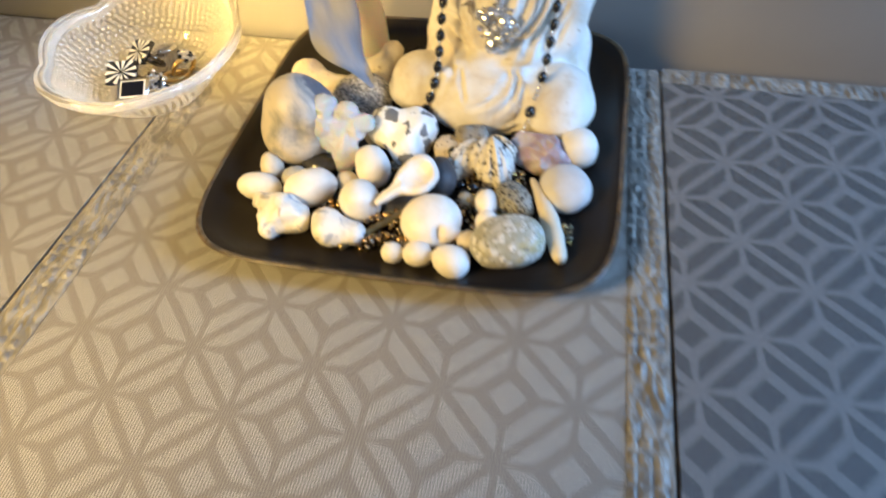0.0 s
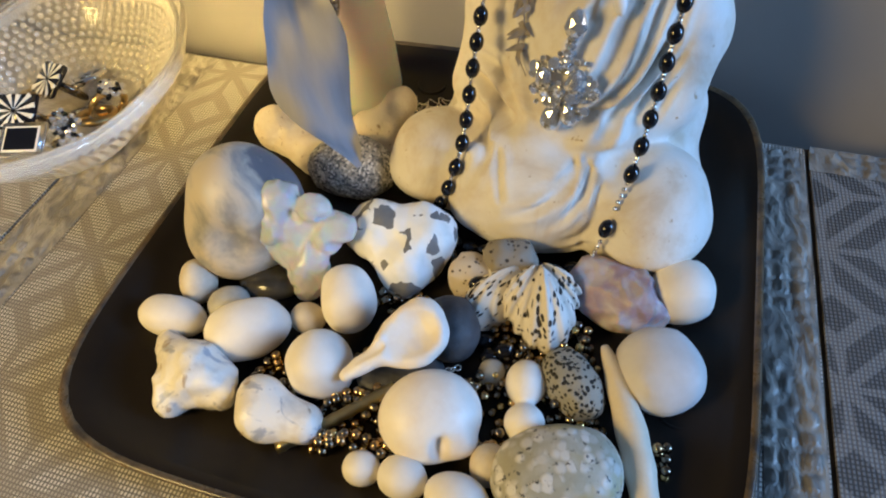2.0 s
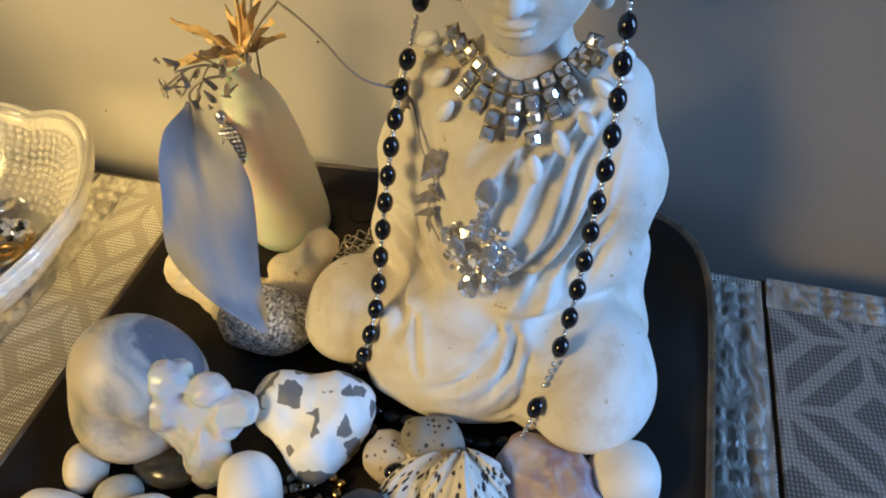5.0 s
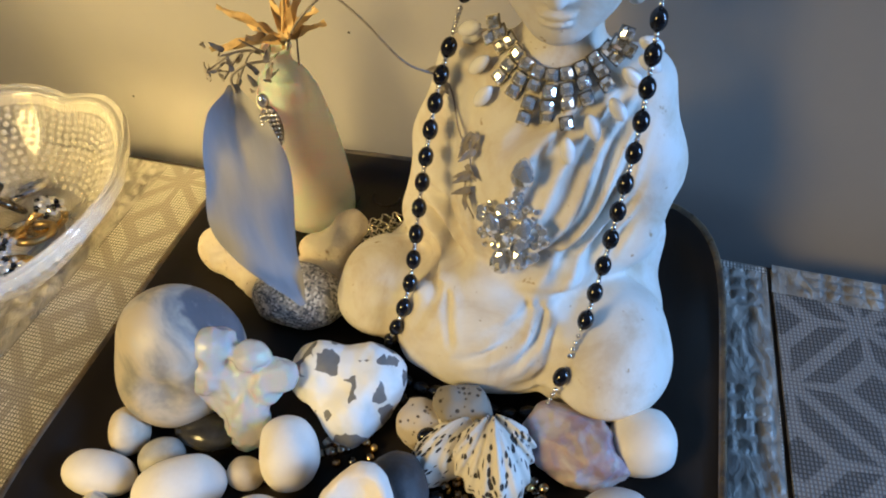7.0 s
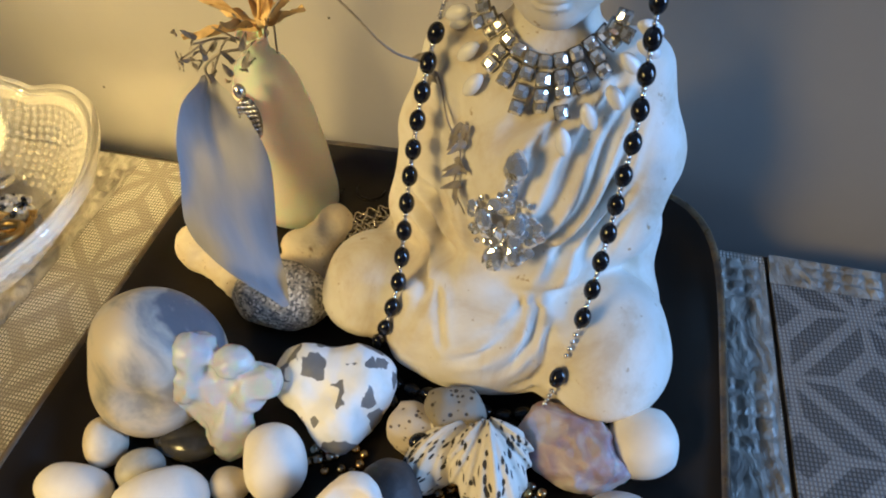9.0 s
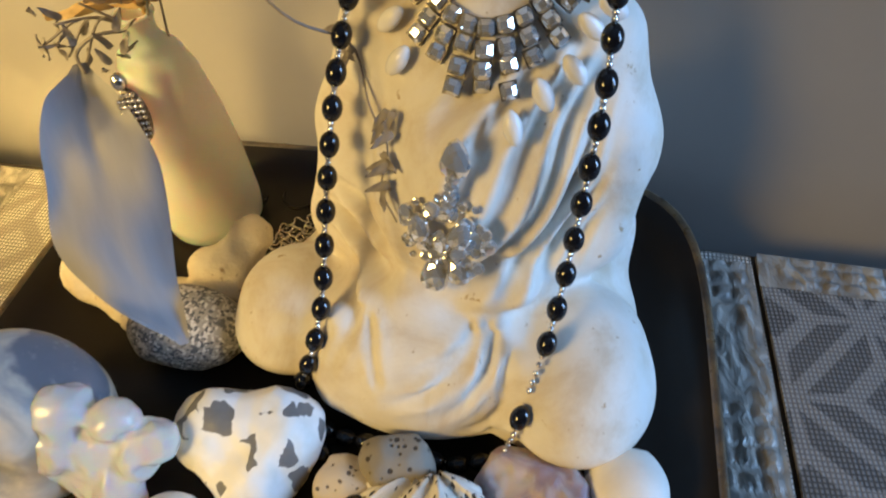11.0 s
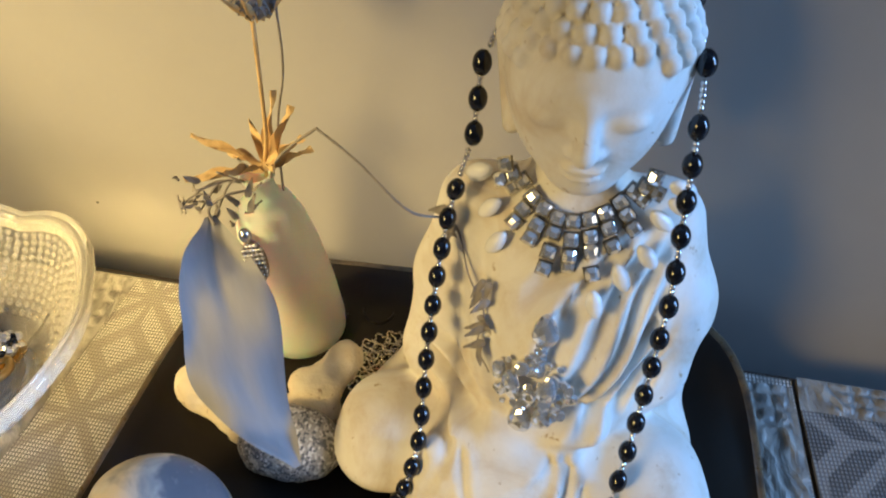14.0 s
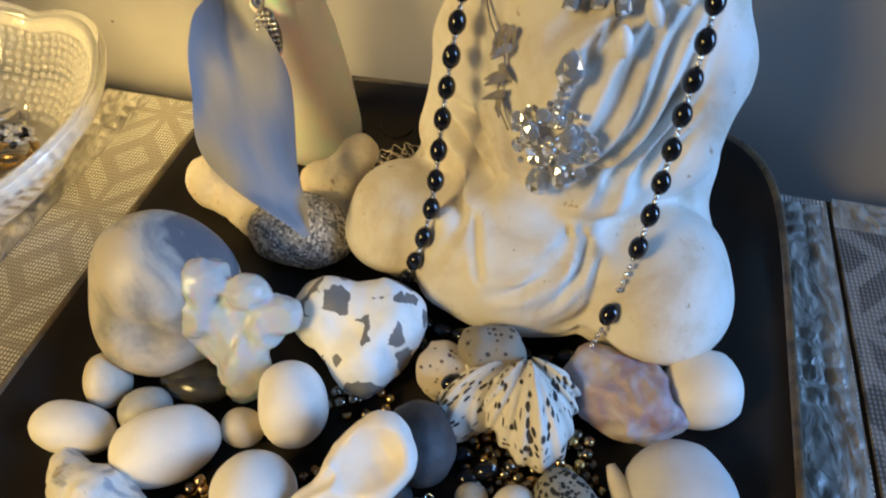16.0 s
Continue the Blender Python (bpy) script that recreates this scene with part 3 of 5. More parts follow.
# deep creases of the cloth over the lap, as (across, up)
CREASES = (((-0.0205, 0.0525), (-0.0165, 0.044), (-0.0140, 0.0385)), ((-0.0215, 0.0545), (-0.0012, 0.0550), (0.0157, 0.0492)), ((-0.0231, 0.0512), (-0.0256, 0.0455)), ((-0.0265, 0.048), (-0.032, 0.034), (-0.036, 0.022)))
FOLDS = (((0.0200, 0.0480), (0.0137, 0.0432), (0.0023, 0.0365), (-0.0110, 0.0320)), ((0.0150, 0.0475), (0.0080, 0.0440), (-0.0040, 0.0405)), ((0.0225, 0.0450), (0.0214, 0.0395), (0.0149, 0.0325), (0.0060, 0.0280)),
         ((0.0290, 0.0390), (0.0290, 0.0301), (0.0232, 0.0224), (0.0130, 0.0205)), ((0.026, 0.018), (0.019, 0.0125), (0.010, 0.012)), ((-0.030, 0.024), (-0.022, 0.014), (-0.012, 0.0115)))


def line_gap(uw, line):
    """How far points (across, up) lie from a bent line."""
    near = np.full(len(uw), 1.0)
    for a, b in zip(line, line[1:]):
        a, b = np.array(a), np.array(b)
        t = np.clip((uw - a) @ (b - a) / np.dot(b - a, b - a), 0, 1)
        near = np.minimum(near, np.linalg.norm(uw - a - t[:, None] * (b - a), axis=1))
    return near


def statue(p):
    u, v, w = p[:, 0], p[:, 1], p[:, 2]
    q = p.copy()
    q[:, 0] -= 0.011 * np.clip((w - 0.02) / 0.06, 0, 1)
    d = d_ell(p, (0.0, 0.014, 0.010), (0.076, 0.050, 0.019))
    d = smin(d, d_ell(p, (0.006, 0.042, 0.03), (0.066, 0.034, 0.045)), 0.015)
    d = smin(d, d_ell(q, (0.0, 0.040, 0.078), (0.048, 0.036, 0.062)), 0.012)
    d = smin(d, d_ell(q, (-0.002, 0.016, 0.072), (0.034, 0.030, 0.040)), 0.012)
    for s in (-1, 1):
        d = smin(d, d_cap(q, (s * 0.034, 0.044, 0.116), (s * 0.040, 0.034, 0.085), 0.0165, 0.018), 0.010)
        d = smin(d, d_cap(q, (s * 0.041, 0.034, 0.085), (s * 0.044, 0.024, 0.052), 0.018, 0.0165), 0.010)
        d = smin(d, d_cap(q, (s * 0.043, 0.020, 0.050), (s * 0.012, -0.012, 0.046), 0.0135, 0.0095), 0.008)
    knees = np.minimum(d_ell(p, (0.0525, -0.0215, 0.0225), (0.0272, 0.0365, 0.0245)), d_ell(p, (-0.055, -0.009, 0.0220), (0.0255, 0.028, 0.0235)))
    ang = np.arctan2(w - 0.02, np.abs(u) - 0.01)
    knees = knees + 0.0013 * np.sin(ang * 15 + 60 * v) * np.clip((0.02 - v) / 0.03, 0, 1) * np.clip((0.045 - w) / 0.03, 0, 1)
    d = smin(d, knees, 0.007)
    # cloth over the lap, with hanging curved folds
    lap = d_ell(p, (-0.004, -0.0145, 0.021), (0.048, 0.0385, 0.031))
    front = np.flatnonzero((v < 0.0) & (w < 0.060) & (np.abs(u) < 0.055))
    if len(front):
        cut, uw = np.zeros(len(front)), p[front][:, [0, 2]]
        for line in CREASES:
            near = line_gap(uw, line)
            cut += 0.0009 * np.exp(-(near / 0.0013) ** 2) - 0.0006 * np.exp(-((near - 0.0034) / 0.0022) ** 2)
        for line in FOLDS:
            near = line_gap(uw, line)
            fade = np.clip((uw[:, 0] - line[-1][0]) / 0.014, 0.1, 1)
            cut += fade * (0.0021 * np.exp(-(near / 0.0016) ** 2) - 0.0013 * np.exp(-((near - 0.0036) / 0.0018) ** 2))
        lap[front] += cut
    foot = d_cap(p, (0.0335, -0.031, 0.034), (0.0310, -0.040, 0.016), 0.0070, 0.0080)
    lap = smin(lap, foot, 0.003)
    shin = d_cap(p, (-0.030, -0.026, 0.044), (-0.030, -0.038, 0.020), 0.0060, 0.0090)
    lap = smin(lap, shin, 0.004)
    d = smin(d, lap, 0.006)
    palms = smin(d_ell(q, (-0.012, -0.014, 0.0490), (0.020, 0.013, 0.0070)), d_ell(q, (0.012, -0.010, 0.0540), (0.019, 0.012, 0.0065)), 0.004)
    d = smin(d, palms, 0.003)
    # robe folds that run from the shoulder to the waist, and the sleeve's
    run = (u - 0.02) * 0.76 + (w - 0.08) * -0.62 + 0.30 * (u - 0.012) ** 2 / 0.03
    amt = np.clip((u + 0.002) / 0.012, 0, 1) * np.clip((0.056 - u) / 0.012, 0, 1) * np.clip((w - 0.052) / 0.012, 0, 1) * np.clip((0.132 - w) / 0.012, 0, 1) * np.clip((0.035 - v) / 0.02, 0, 1)
    d = d - 0.0027 * amt * np.sin(run * 480 + 1.2 * np.sin(w * 130))
    hem = np.exp(-((u + 0.018 + 0.25 * (w - 0.09)) / 0.0035) ** 2) * np.clip((w - 0.055) / 0.01, 0, 1) * np.clip((0.125 - w) / 0.01, 0, 1) * np.clip((0.03 - v) / 0.02, 0, 1)
    d = d - 0.0030 * hem
    sl = np.clip((-u - 0.012) / 0.01, 0, 1) * np.clip((u + 0.046) / 0.01, 0, 1) * np.clip((0.078 - w) / 0.012, 0, 1) * np.clip((w - 0.046) / 0.01, 0, 1)
    d = d - 0.0028 * sl * np.sin(w * 620 + u * 240)
    # the deep crease where the robe tucks under the arm
    tuck = np.flatnonzero((v < 0.03) & (w > 0.05) & (w < 0.10) & (u > 0.0))
    if len(tuck):
        uw, near = p[tuck][:, [0, 2]], np.full(len(tuck), 1.0)
        for a, b in (((0.048, 0.090), (0.040, 0.0745)), ((0.040, 0.0745), (0.028, 0.0660)), ((0.028, 0.0660), (0.012, 0.0615))):
            a, b = np.array(a), np.array(b)
            t = np.clip((uw - a) @ (b - a) / np.dot(b - a, b - a), 0, 1)
            near = np.minimum(near, np.linalg.norm(uw - a - t[:, None] * (b - a), axis=1))
        d[tuck] += 0.0036 * np.exp(-(near / 0.0020) ** 2)
    # neck and head
    d = smin(d, d_cap(p, (HU - 0.002, 0.046, 0.118), (HU, 0.044, 0.150), 0.016, 0.015), 0.008)
    h = p - np.array((0, 0, LIFT))
    a = np.abs(u - HU)
    side = np.stack([a, v, w - LIFT], 1)
    head = d_ell(h, (HU, 0.0415, 0.180), (0.0270, 0.0285, 0.027))
    head = smin(head, d_ell(h, (HU - 0.0005, 0.036, 0.166), (0.0245, 0.0245, 0.0300)), 0.010)
    head = smin(head, d_ell(h, (HU, 0.021, 0.1465), (0.0085, 0.007, 0.0065)), 0.009)
    socket = d_ell(side, (0.0105, 0.008, 0.1725), (0.0085, 0.0045, 0.0042))
    head = -smin(-head, socket, 0.004)
    head = smin(head, d_ell(side, (0.0105, 0.0165, 0.1712), (0.0072, 0.0045, 0.0034)), 0.0016)
    brow = d_cap(side, (0.0025, 0.0122, 0.1765), (0.017, 0.0195, 0.1795), 0.0012, 0.0009)
    head = smin(head, brow, 0.0035)
    head = smin(head, d_cap(h, (HU, 0.0122, 0.1775), (HU, 0.0082, 0.1625), 0.0022, 0.0036), 0.0030)
    head = smin(head, d_ell(side, (0.0036, 0.0120, 0.1615), (0.0028, 0.003, 0.0022)), 0.0014)
    head = smin(head, d_ell(h, (HU, 0.0125, 0.1550), (0.0072, 0.0032, 0.0016)), 0.0012)
    head = smin(head, d_ell(h, (HU, 0.0132, 0.1518), (0.0062, 0.0034, 0.0018)), 0.0010)
    ear = d_cap(side, (0.0268, 0.042, 0.180), (0.0252, 0.040, 0.150), 0.0042, 0.0036)
    head = smin(head, ear, 0.003)
    cap = (np.hypot(u - HU, (v - 0.0425) / 1.03) - crown(w)) * 0.82
    cap = np.maximum(cap, np.maximum(hairline(a, v) - w, w - 0.2265))
    near = np.flatnonzero((w > 0.160) & (cap < 0.006))
    if len(near):
        gap = np.full(len(near), 1.0)
        for c in CURLS:
            k = np.linalg.norm((p[near] - c) * (1.0, 1.0, 0.88), axis=1) - 0.0031
            gap = np.minimum(gap, k)
        cap[near] = smin(cap[near] + 0.0012, gap, 0.0007)
    d = smin(d, np.minimum(head, cap), 0.0015)
    return np.maximum(d, -w)


form = net(statue, (-0.092, -0.0652, -0.002), (0.092, 0.085, 0.238), 0.0012)
form.name = "buddha_statue"
thing("buddha_statue", with_material(form, PLASTER), None, STATUE_AT, "white plaster seated Buddha statue with curled hair and draped robe", "statue")


def on_statue(u, w, lift, start=-0.09):
    """The foremost point of the statue at (u, w), lift metres before its surface, in the statue's own axes."""
    v = np.arange(start, 0.09, 0.0005)
    d = statue(np.stack([np.full(len(v), u), v, np.full(len(v), w)], 1))
    hit = np.flatnonzero(d < lift)
    return Vector((u, v[hit[0]] if len(hit) else 0.03, w))

# ---- stones and shells on the plate ----
def stone(name, x, y, radii, rz, material, label, category="pebble", rough=0.15, scale=30, square=0.06, seed=None, z=None, tilt=(0, 0), level=4, group="pebbles"):
    seed = seed if seed is not None else int(abs(x * 7919 + y * 3571) * 10) % 97
    bm = ball(radii, level, rough, scale, seed, square, 0.06)
    zc = (FLOOR + radii[2] * 0.935) if z is None else z
    return thing(name, bm, material, pose(x, y, zc, tilt[0], tilt[1], rz), label, category, group)


stone("granite_stone", -0.080, 0.440, (0.0245, 0.0165, 0.016), -6, GRANITE, "black and white speckled granite stone beside the coral", "stone", 0.10, 40, 0.1, 7)
stone("black_pebble", -0.107, 0.369, (0.0165, 0.010, 0.0075), -8, BLACK_PEBBLE, "polished black pebble with a wet shine")
W = "smooth matt white pebble on the dark plate"
stone("cream_pebble", -0.141, 0.364, (0.0085, 0.0105, 0.0105), 15, PEBBLE_WARM, "small cream pebble beside the grey stone")
stone("grey_pebble", -0.123, 0.354, (0.0097, 0.0082, 0.008), 20, PEBBLE_GREY, "small flat grey-green pebble")
stone("white_pebble", -0.146, 0.344, (0.0154, 0.0098, 0.0098), -4, PEBBLE, W)
stone("white_pebble", -0.1078, 0.3385, (0.0192, 0.0130, 0.0130), 30, PEBBLE, "large oval matt white pebble")
stone("grey_pebble", -0.083, 0.350, (0.0083, 0.0075, 0.0078), 0, PEBBLE_WARM, "small round grey-beige pebble")
stone("white_pebble", -0.0642, 0.3565, (0.0122, 0.0158, 0.0140), 22, PEBBLE, "round egg-like white pebble")
stone("white_pebble", -0.070, 0.323, (0.0154, 0.0142, 0.0150), 20, PEBBLE, "round white pebble under the shell's stem")
stone("dark_stone", -0.016, 0.346, (0.0125, 0.0150, 0.0145), 10, SLATE, "dark grey pitted stone behind the shell", "stone", 0.09, 60)
stone("slate_chip", -0.036, 0.327, (0.0190, 0.0125, 0.0060), 5, SLATE, "flat dark slate chip under the shell", "stone", 0.08, 60, 0.3)
for x, y, r, rz in ((-0.044, 0.284, (0.0077, 0.0066, 0.0068), 0), (-0.027, 0.281, (0.0096, 0.0080, 0.0080), -10), (-0.005, 0.274, (0.0126, 0.0102, 0.0105), -25),
                    (0.006, 0.290, (0.0080, 0.0080, 0.0085), 0), (0.017, 0.298, (0.0050, 0.0044, 0.0062), 0)):
    stone("white_pebble", x, y, r, rz, PEBBLE if r[0] != 0.0080 else PEBBLE_WARM, "small smooth white pebble by the plate's front")
stone("cream_pebble", 0.003, 0.331, (0.0059, 0.0057, 0.0060), 0, PEBBLE_GREY, "small brownish pebble among the beads")
stone("pumice_stone", 0.037, 0.327, (0.0100, 0.0160, 0.0105), 36, PUMICE, "grey-green pumice full of dark pores", "stone", 0.16, 70, 0.25, 6)
stone("conglomerate_stone", 0.032, 0.287, (0.0250, 0.0192, 0.0140), 14, MOSAIC, "pale mottled conglomerate stone with mossy yellow stain", "stone", 0.06, 40, 0.1, 9)
stone("flat_grey_pebble", 0.072, 0.335, (0.0182, 0.0190, 0.0135), 20, PALE_GREY, "large smooth pale grey pebble", "pebble", 0.12, 26, 0.1, 5)
stone("white_pebble", 0.083, 0.375, (0.0142, 0.0135, 0.0140), 8, PEBBLE, "rounded square white pebble beside the statue", "pebble", 0.05, 40, 0.14)
stone("cream_pebble", -0.072, 0.400, (0.005, 0.005, 0.006), 0, PEBBLE_WARM, "tiny cream pebble behind the quartz")


def sdf_thing(name, fn, lo, hi, step, material, m, label, category, smooth=True):
    me = net(fn, lo, hi, step)
    me.name = name
    me.polygons.foreach_set("use_smooth", [smooth] * len(me.polygons))
    return thing(name, with_material(me, material), None, m, label, category)


def grain(p, amp, scale):
    return amp * np.array([noise.noise(Vector(q) * scale) for q in p])


def boulder(p):
    d = d_ell(p, (0, 0, 0.0), (0.0275, 0.0255, 0.0335))
    d = smin(d, d_ell(p, (-0.004, -0.006, -0.012), (0.0250, 0.0240, 0.0205)), 0.012)
    d = -smin(-d, -(p @ np.array((0.66, 0.1, 0.745)) - 0.0275), 0.006)
    d = -smin(-d, d_ell(p, (0.032, -0.026, 0.010), (0.014, 0.012, 0.020)), 0.010)
    d = -smin(-d, d_ell(p, (0.000, -0.042, 0.006), (0.012, 0.019, 0.012)), 0.010)
    near = np.abs(d) < 0.006
    if near.any():
        d[near] += grain(p[near], 0.0012, 45)
    return np.maximum(d, -p[:, 2] - 0.0310)


sdf_thing("grey_boulder", boulder, (-0.032, -0.033, -0.033), (0.032, 0.030, 0.036), 0.0011, BOULDER, pose(-0.1205, 0.3955, FLOOR + 0.0310, 0, 0, 4),
          "large rounded grey stone with ochre stain and slate-blue cap", "stone")


def flint(p):
    d = d_cap(p, (-0.019, 0.009, 0.010), (0.004, 0.000, 0.012), 0.0070, 0.0115)
    d = smin(d, d_cap(p, (0.000, 0.000, 0.011), (0.019, -0.003, 0.010), 0.0110, 0.0055), 0.006)
    d = smin(d, d_cap(p, (-0.002, 0.000, 0.011), (-0.003, -0.014, 0.009), 0.0105, 0.0060), 0.006)
    d = smin(d, d_ell(p, (0.004, 0.002, 0.012), (0.017, 0.011, 0.0115)), 0.005)
    d = -smin(-d, d_ell(p, (-0.013, -0.006, 0.022), (0.006, 0.005, 0.006)), 0.003)
    near = np.abs(d) < 0.005
    if near.any():
        d[near] += grain(p[near], 0.0024, 90) + grain(p[near], 0.0010, 230)
    return np.maximum(d, -p[:, 2])


def spotted(p):
    d = d_ell(p, (-0.0105, 0.006, 0.019), (0.0155, 0.0150, 0.0165))
    d = smin(d, d_ell(p, (0.0125, 0.004, 0.018), (0.0140, 0.0150, 0.0155)), 0.014)
    d = smin(d, d_ell(p, (0.003, -0.0110, 0.013), (0.0130, 0.0135, 0.0130)), 0.010)
    near = np.abs(d) < 0.005
    if near.any():
        d[near] += grain(p[near], 0.0017, 75) + grain(p[near], 0.0005, 240)
    return np.maximum(d, -p[:, 2])


def wedge(p):
    d = d_cap(p, (-0.009, 0.003, 0.011), (-0.007, -0.004, 0.010), 0.0095, 0.0090)
    d = smin(d, d_cap(p, (-0.004, -0.002, 0.010), (0.012, -0.003, 0.009), 0.0100, 0.0082), 0.008)
    near = np.abs(d) < 0.004
    if near.any():
        d[near] += grain(p[near], 0.0010, 80)
    return np.maximum(d, -p[:, 2])


sdf_thing("spotted_stone", spotted, (-0.030, -0.028, -0.002), (0.030, 0.025, 0.038), 0.0011, SPOTTED, pose(-0.0455, 0.389, FLOOR, 0, 0, 4),
          "knobbly heart-shaped white limestone with dark grey patches", "stone")
sdf_thing("flint_stone", flint, (-0.032, -0.026, -0.002), (0.030, 0.022, 0.030), 0.0011, FLINT, pose(-0.1255, 0.3150, FLOOR, 0, 0, -14),
          "rough three-cornered creamy flint with blue-grey specks", "stone")
sdf_thing("flint_stone", wedge, (-0.024, -0.020, -0.002), (0.022, 0.018, 0.026), 0.0011, FLINT, pose(-0.0830, 0.3030, FLOOR, 0, 0, -6),
          "white wedge-shaped pebble mottled with grey", "stone")


def amethyst(p):
    d = d_ell(p, (0, 0, 0.012), (0.0270, 0.0165, 0.0150))
    rng = random.Random(5)
    for k in range(16):
        n = np.array([rng.gauss(0, 0.8), rng.gauss(0, 1), rng.gauss(0.3, 0.8)])
        n /= np.linalg.norm(n)
        reach = np.linalg.norm(n * np.array((0.0270, 0.0165, 0.0150)))
        d = np.maximum(d, (p - np.array((0, 0, 0.012))) @ n - reach * rng.uniform(0.76, 0.90))
    near = np.abs(d) < 0.005
    if near.any():
        d[near] += grain(p[near], 0.0013, 110) + grain(p[near], 0.0008, 290)
    return np.maximum(d, -p[:, 2])


sdf_thing("amethyst_stone", amethyst, (-0.030, -0.020, -0.002), (0.030, 0.020, 0.030), 0.0010, AMETHYST, pose(0.056, 0.372, FLOOR, 0, 0, -24),
          "rough pink-violet amethyst with brown rind", "crystal")


# forked coral lying behind the granite
def coral(p):
    d = d_cap(p, (-0.036, 0.012, 0.010), (-0.012, -0.006, 0.009), 0.0115, 0.0105)
    d = smin(d, d_ell(p, (-0.038, 0.013, 0.013), (0.013, 0.012, 0.0125)), 0.005)
    d = smin(d, d_cap(p, (-0.012, -0.006, 0.009), (0.022, -0.002, 0.010), 0.0105, 0.0095), 0.006)
    d = smin(d, d_cap(p, (0.020, 0.003, 0.014), (0.036, 0.013, 0.029), 0.0095, 0.0085), 0.006)
    d = smin(d, d_ell(p, (0.017, 0.006, 0.022), (0.009, 0.007, 0.006)), 0.005)
    near = np.abs(d) < 0.004
    if near.any():
        d[near] += grain(p[near], 0.0012, 130) + grain(p[near], 0.0006, 330)
    return np.maximum(d, -p[:, 2])


sdf_thing("coral_fragment", coral, (-0.056, -0.024, -0.002), (0.052, 0.032, 0.041), 0.0012, CORAL,
          pose(-0.094, 0.462, FLOOR, 0, 0, 4), "cream forked coral fragment with small pits", "coral")


# a cluster of blunt milky crystals
def quartz(p):
    d = d_ell(p, (0, 0.000, 0.040), (0.0185, 0.0060, 0.021))
    rng = random.Random(21)
    for x, z, rx, rz in ((-0.009, 0.060, 0.0090, 0.0120), (-0.004, 0.065, 0.0070, 0.0075), (0.011, 0.057, 0.0100, 0.0085), (0.024, 0.047, 0.0100, 0.0085), (0.018, 0.040, 0.0080, 0.0090),
                         (-0.025, 0.034, 0.0125, 0.0085), (-0.012, 0.046, 0.0090, 0.0090), (0.002, 0.042, 0.0140, 0.0130), (0.007, 0.024, 0.0115, 0.0140), (0.006, 0.012, 0.0085, 0.0105)):
        y, r = rng.uniform(-0.004, 0.001), np.array((rx, 0.0068, rz))
        q = (p - np.array((x, y, z))) / r
        lump = np.linalg.norm(q, axis=1) - 1.14
        for k in range(8):
            n = np.array([rng.gauss(0, 1) for _ in range(3)])
            lump = np.maximum(lump, q @ (n / np.linalg.norm(n)) - rng.uniform(0.84, 1.02))
        d = smin(d, lump * 0.0068, 0.0030)
    return np.maximum(d + grain(p, 0.0006, 260), -p[:, 2])


sdf_thing("quartz_crystal", quartz, (-0.038, -0.030, -0.002), (0.038, 0.026, 0.078), 0.0010, QUARTZ, pose(-0.0925, 0.3630, FLOOR + 0.002, -33, 0, 0) @ Matrix.Diagonal((0.84, 1.0, 0.80, 1)),
          "milky translucent quartz crystal cluster leaning on the grey stone", "crystal")


# hollow shell like a spoon
def spoon(p):
    d = smin(d_ell(p, (0.001, 0, 0), (0.0150, 0.0128, 0.0058)), d_ell(p, (0.006, 0.006, 0.0005), (0.0100, 0.0085, 0.0050)), 0.004)
    d = smin(d, d_cap(p, (-0.012, -0.001, 0.000), (-0.030, -0.004, -0.001), 0.0050, 0.0030), 0.006)
    hollow = d_ell(p, (0.001, 0.0, 0.0068), (0.0138, 0.0106, 0.0062))
    groove = d_cap(p, (-0.012, 0.001, 0.0045), (-0.032, -0.002, 0.0025), 0.0018, 0.0010)
    d = -smin(-d, np.minimum(hollow, groove), 0.002)
    near = np.abs(d) < 0.003
    if near.any():
        d[near] += grain(p[near], 0.0009, 110) + grain(p[near], 0.0003, 300)
    return d


sdf_thing("spoon_shell", spoon, (-0.037, -0.016, -0.010), (0.02, 0.016, 0.010), 0.0009, SHELL, pose(-0.030, 0.332, FLOOR + 0.0275, 22, -8, 26),
          "white hollow spoon-shaped shell fragment resting on pebbles", "shell")


# thick shell disc with a dent near its edge
def disc(p):
    d = d_ell(p, (0, 0, 0), (0.0208, 0.0185, 0.0135))
    d = -smin(-d, d_ell(p, (0.002, -0.0150, 0.0075), (0.0030, 0.0058, 0.0052)), 0.004)
    d = smin(d, d_ell(p, (0.009, -0.0125, 0.003), (0.0075, 0.0060, 0.0062)), 0.003)
    return d


sdf_thing("shell_disc", disc, (-0.024, -0.022, -0.016), (0.024, 0.021, 0.016), 0.001, SHELL, pose(-0.019, 0.305, FLOOR + 0.0140, 20, 0, 18),
          "thick cream shell operculum with a small hollow", "shell")


def peanut(p):
    return smin(d_ell(p, (0, 0.0095, 0.0), (0.0085, 0.0098, 0.0092)), d_ell(p, (0.001, -0.0080, -0.0008), (0.0083, 0.0080, 0.0082)), 0.003)


sdf_thing("waisted_pebble", peanut, (-0.012, -0.018, -0.011), (0.012, 0.021, 0.011), 0.001, PEBBLE, pose(0.0175, 0.3165, FLOOR + 0.0088, 0, 0, -2),
          "white pebble with a narrow waist among the beads", "pebble")

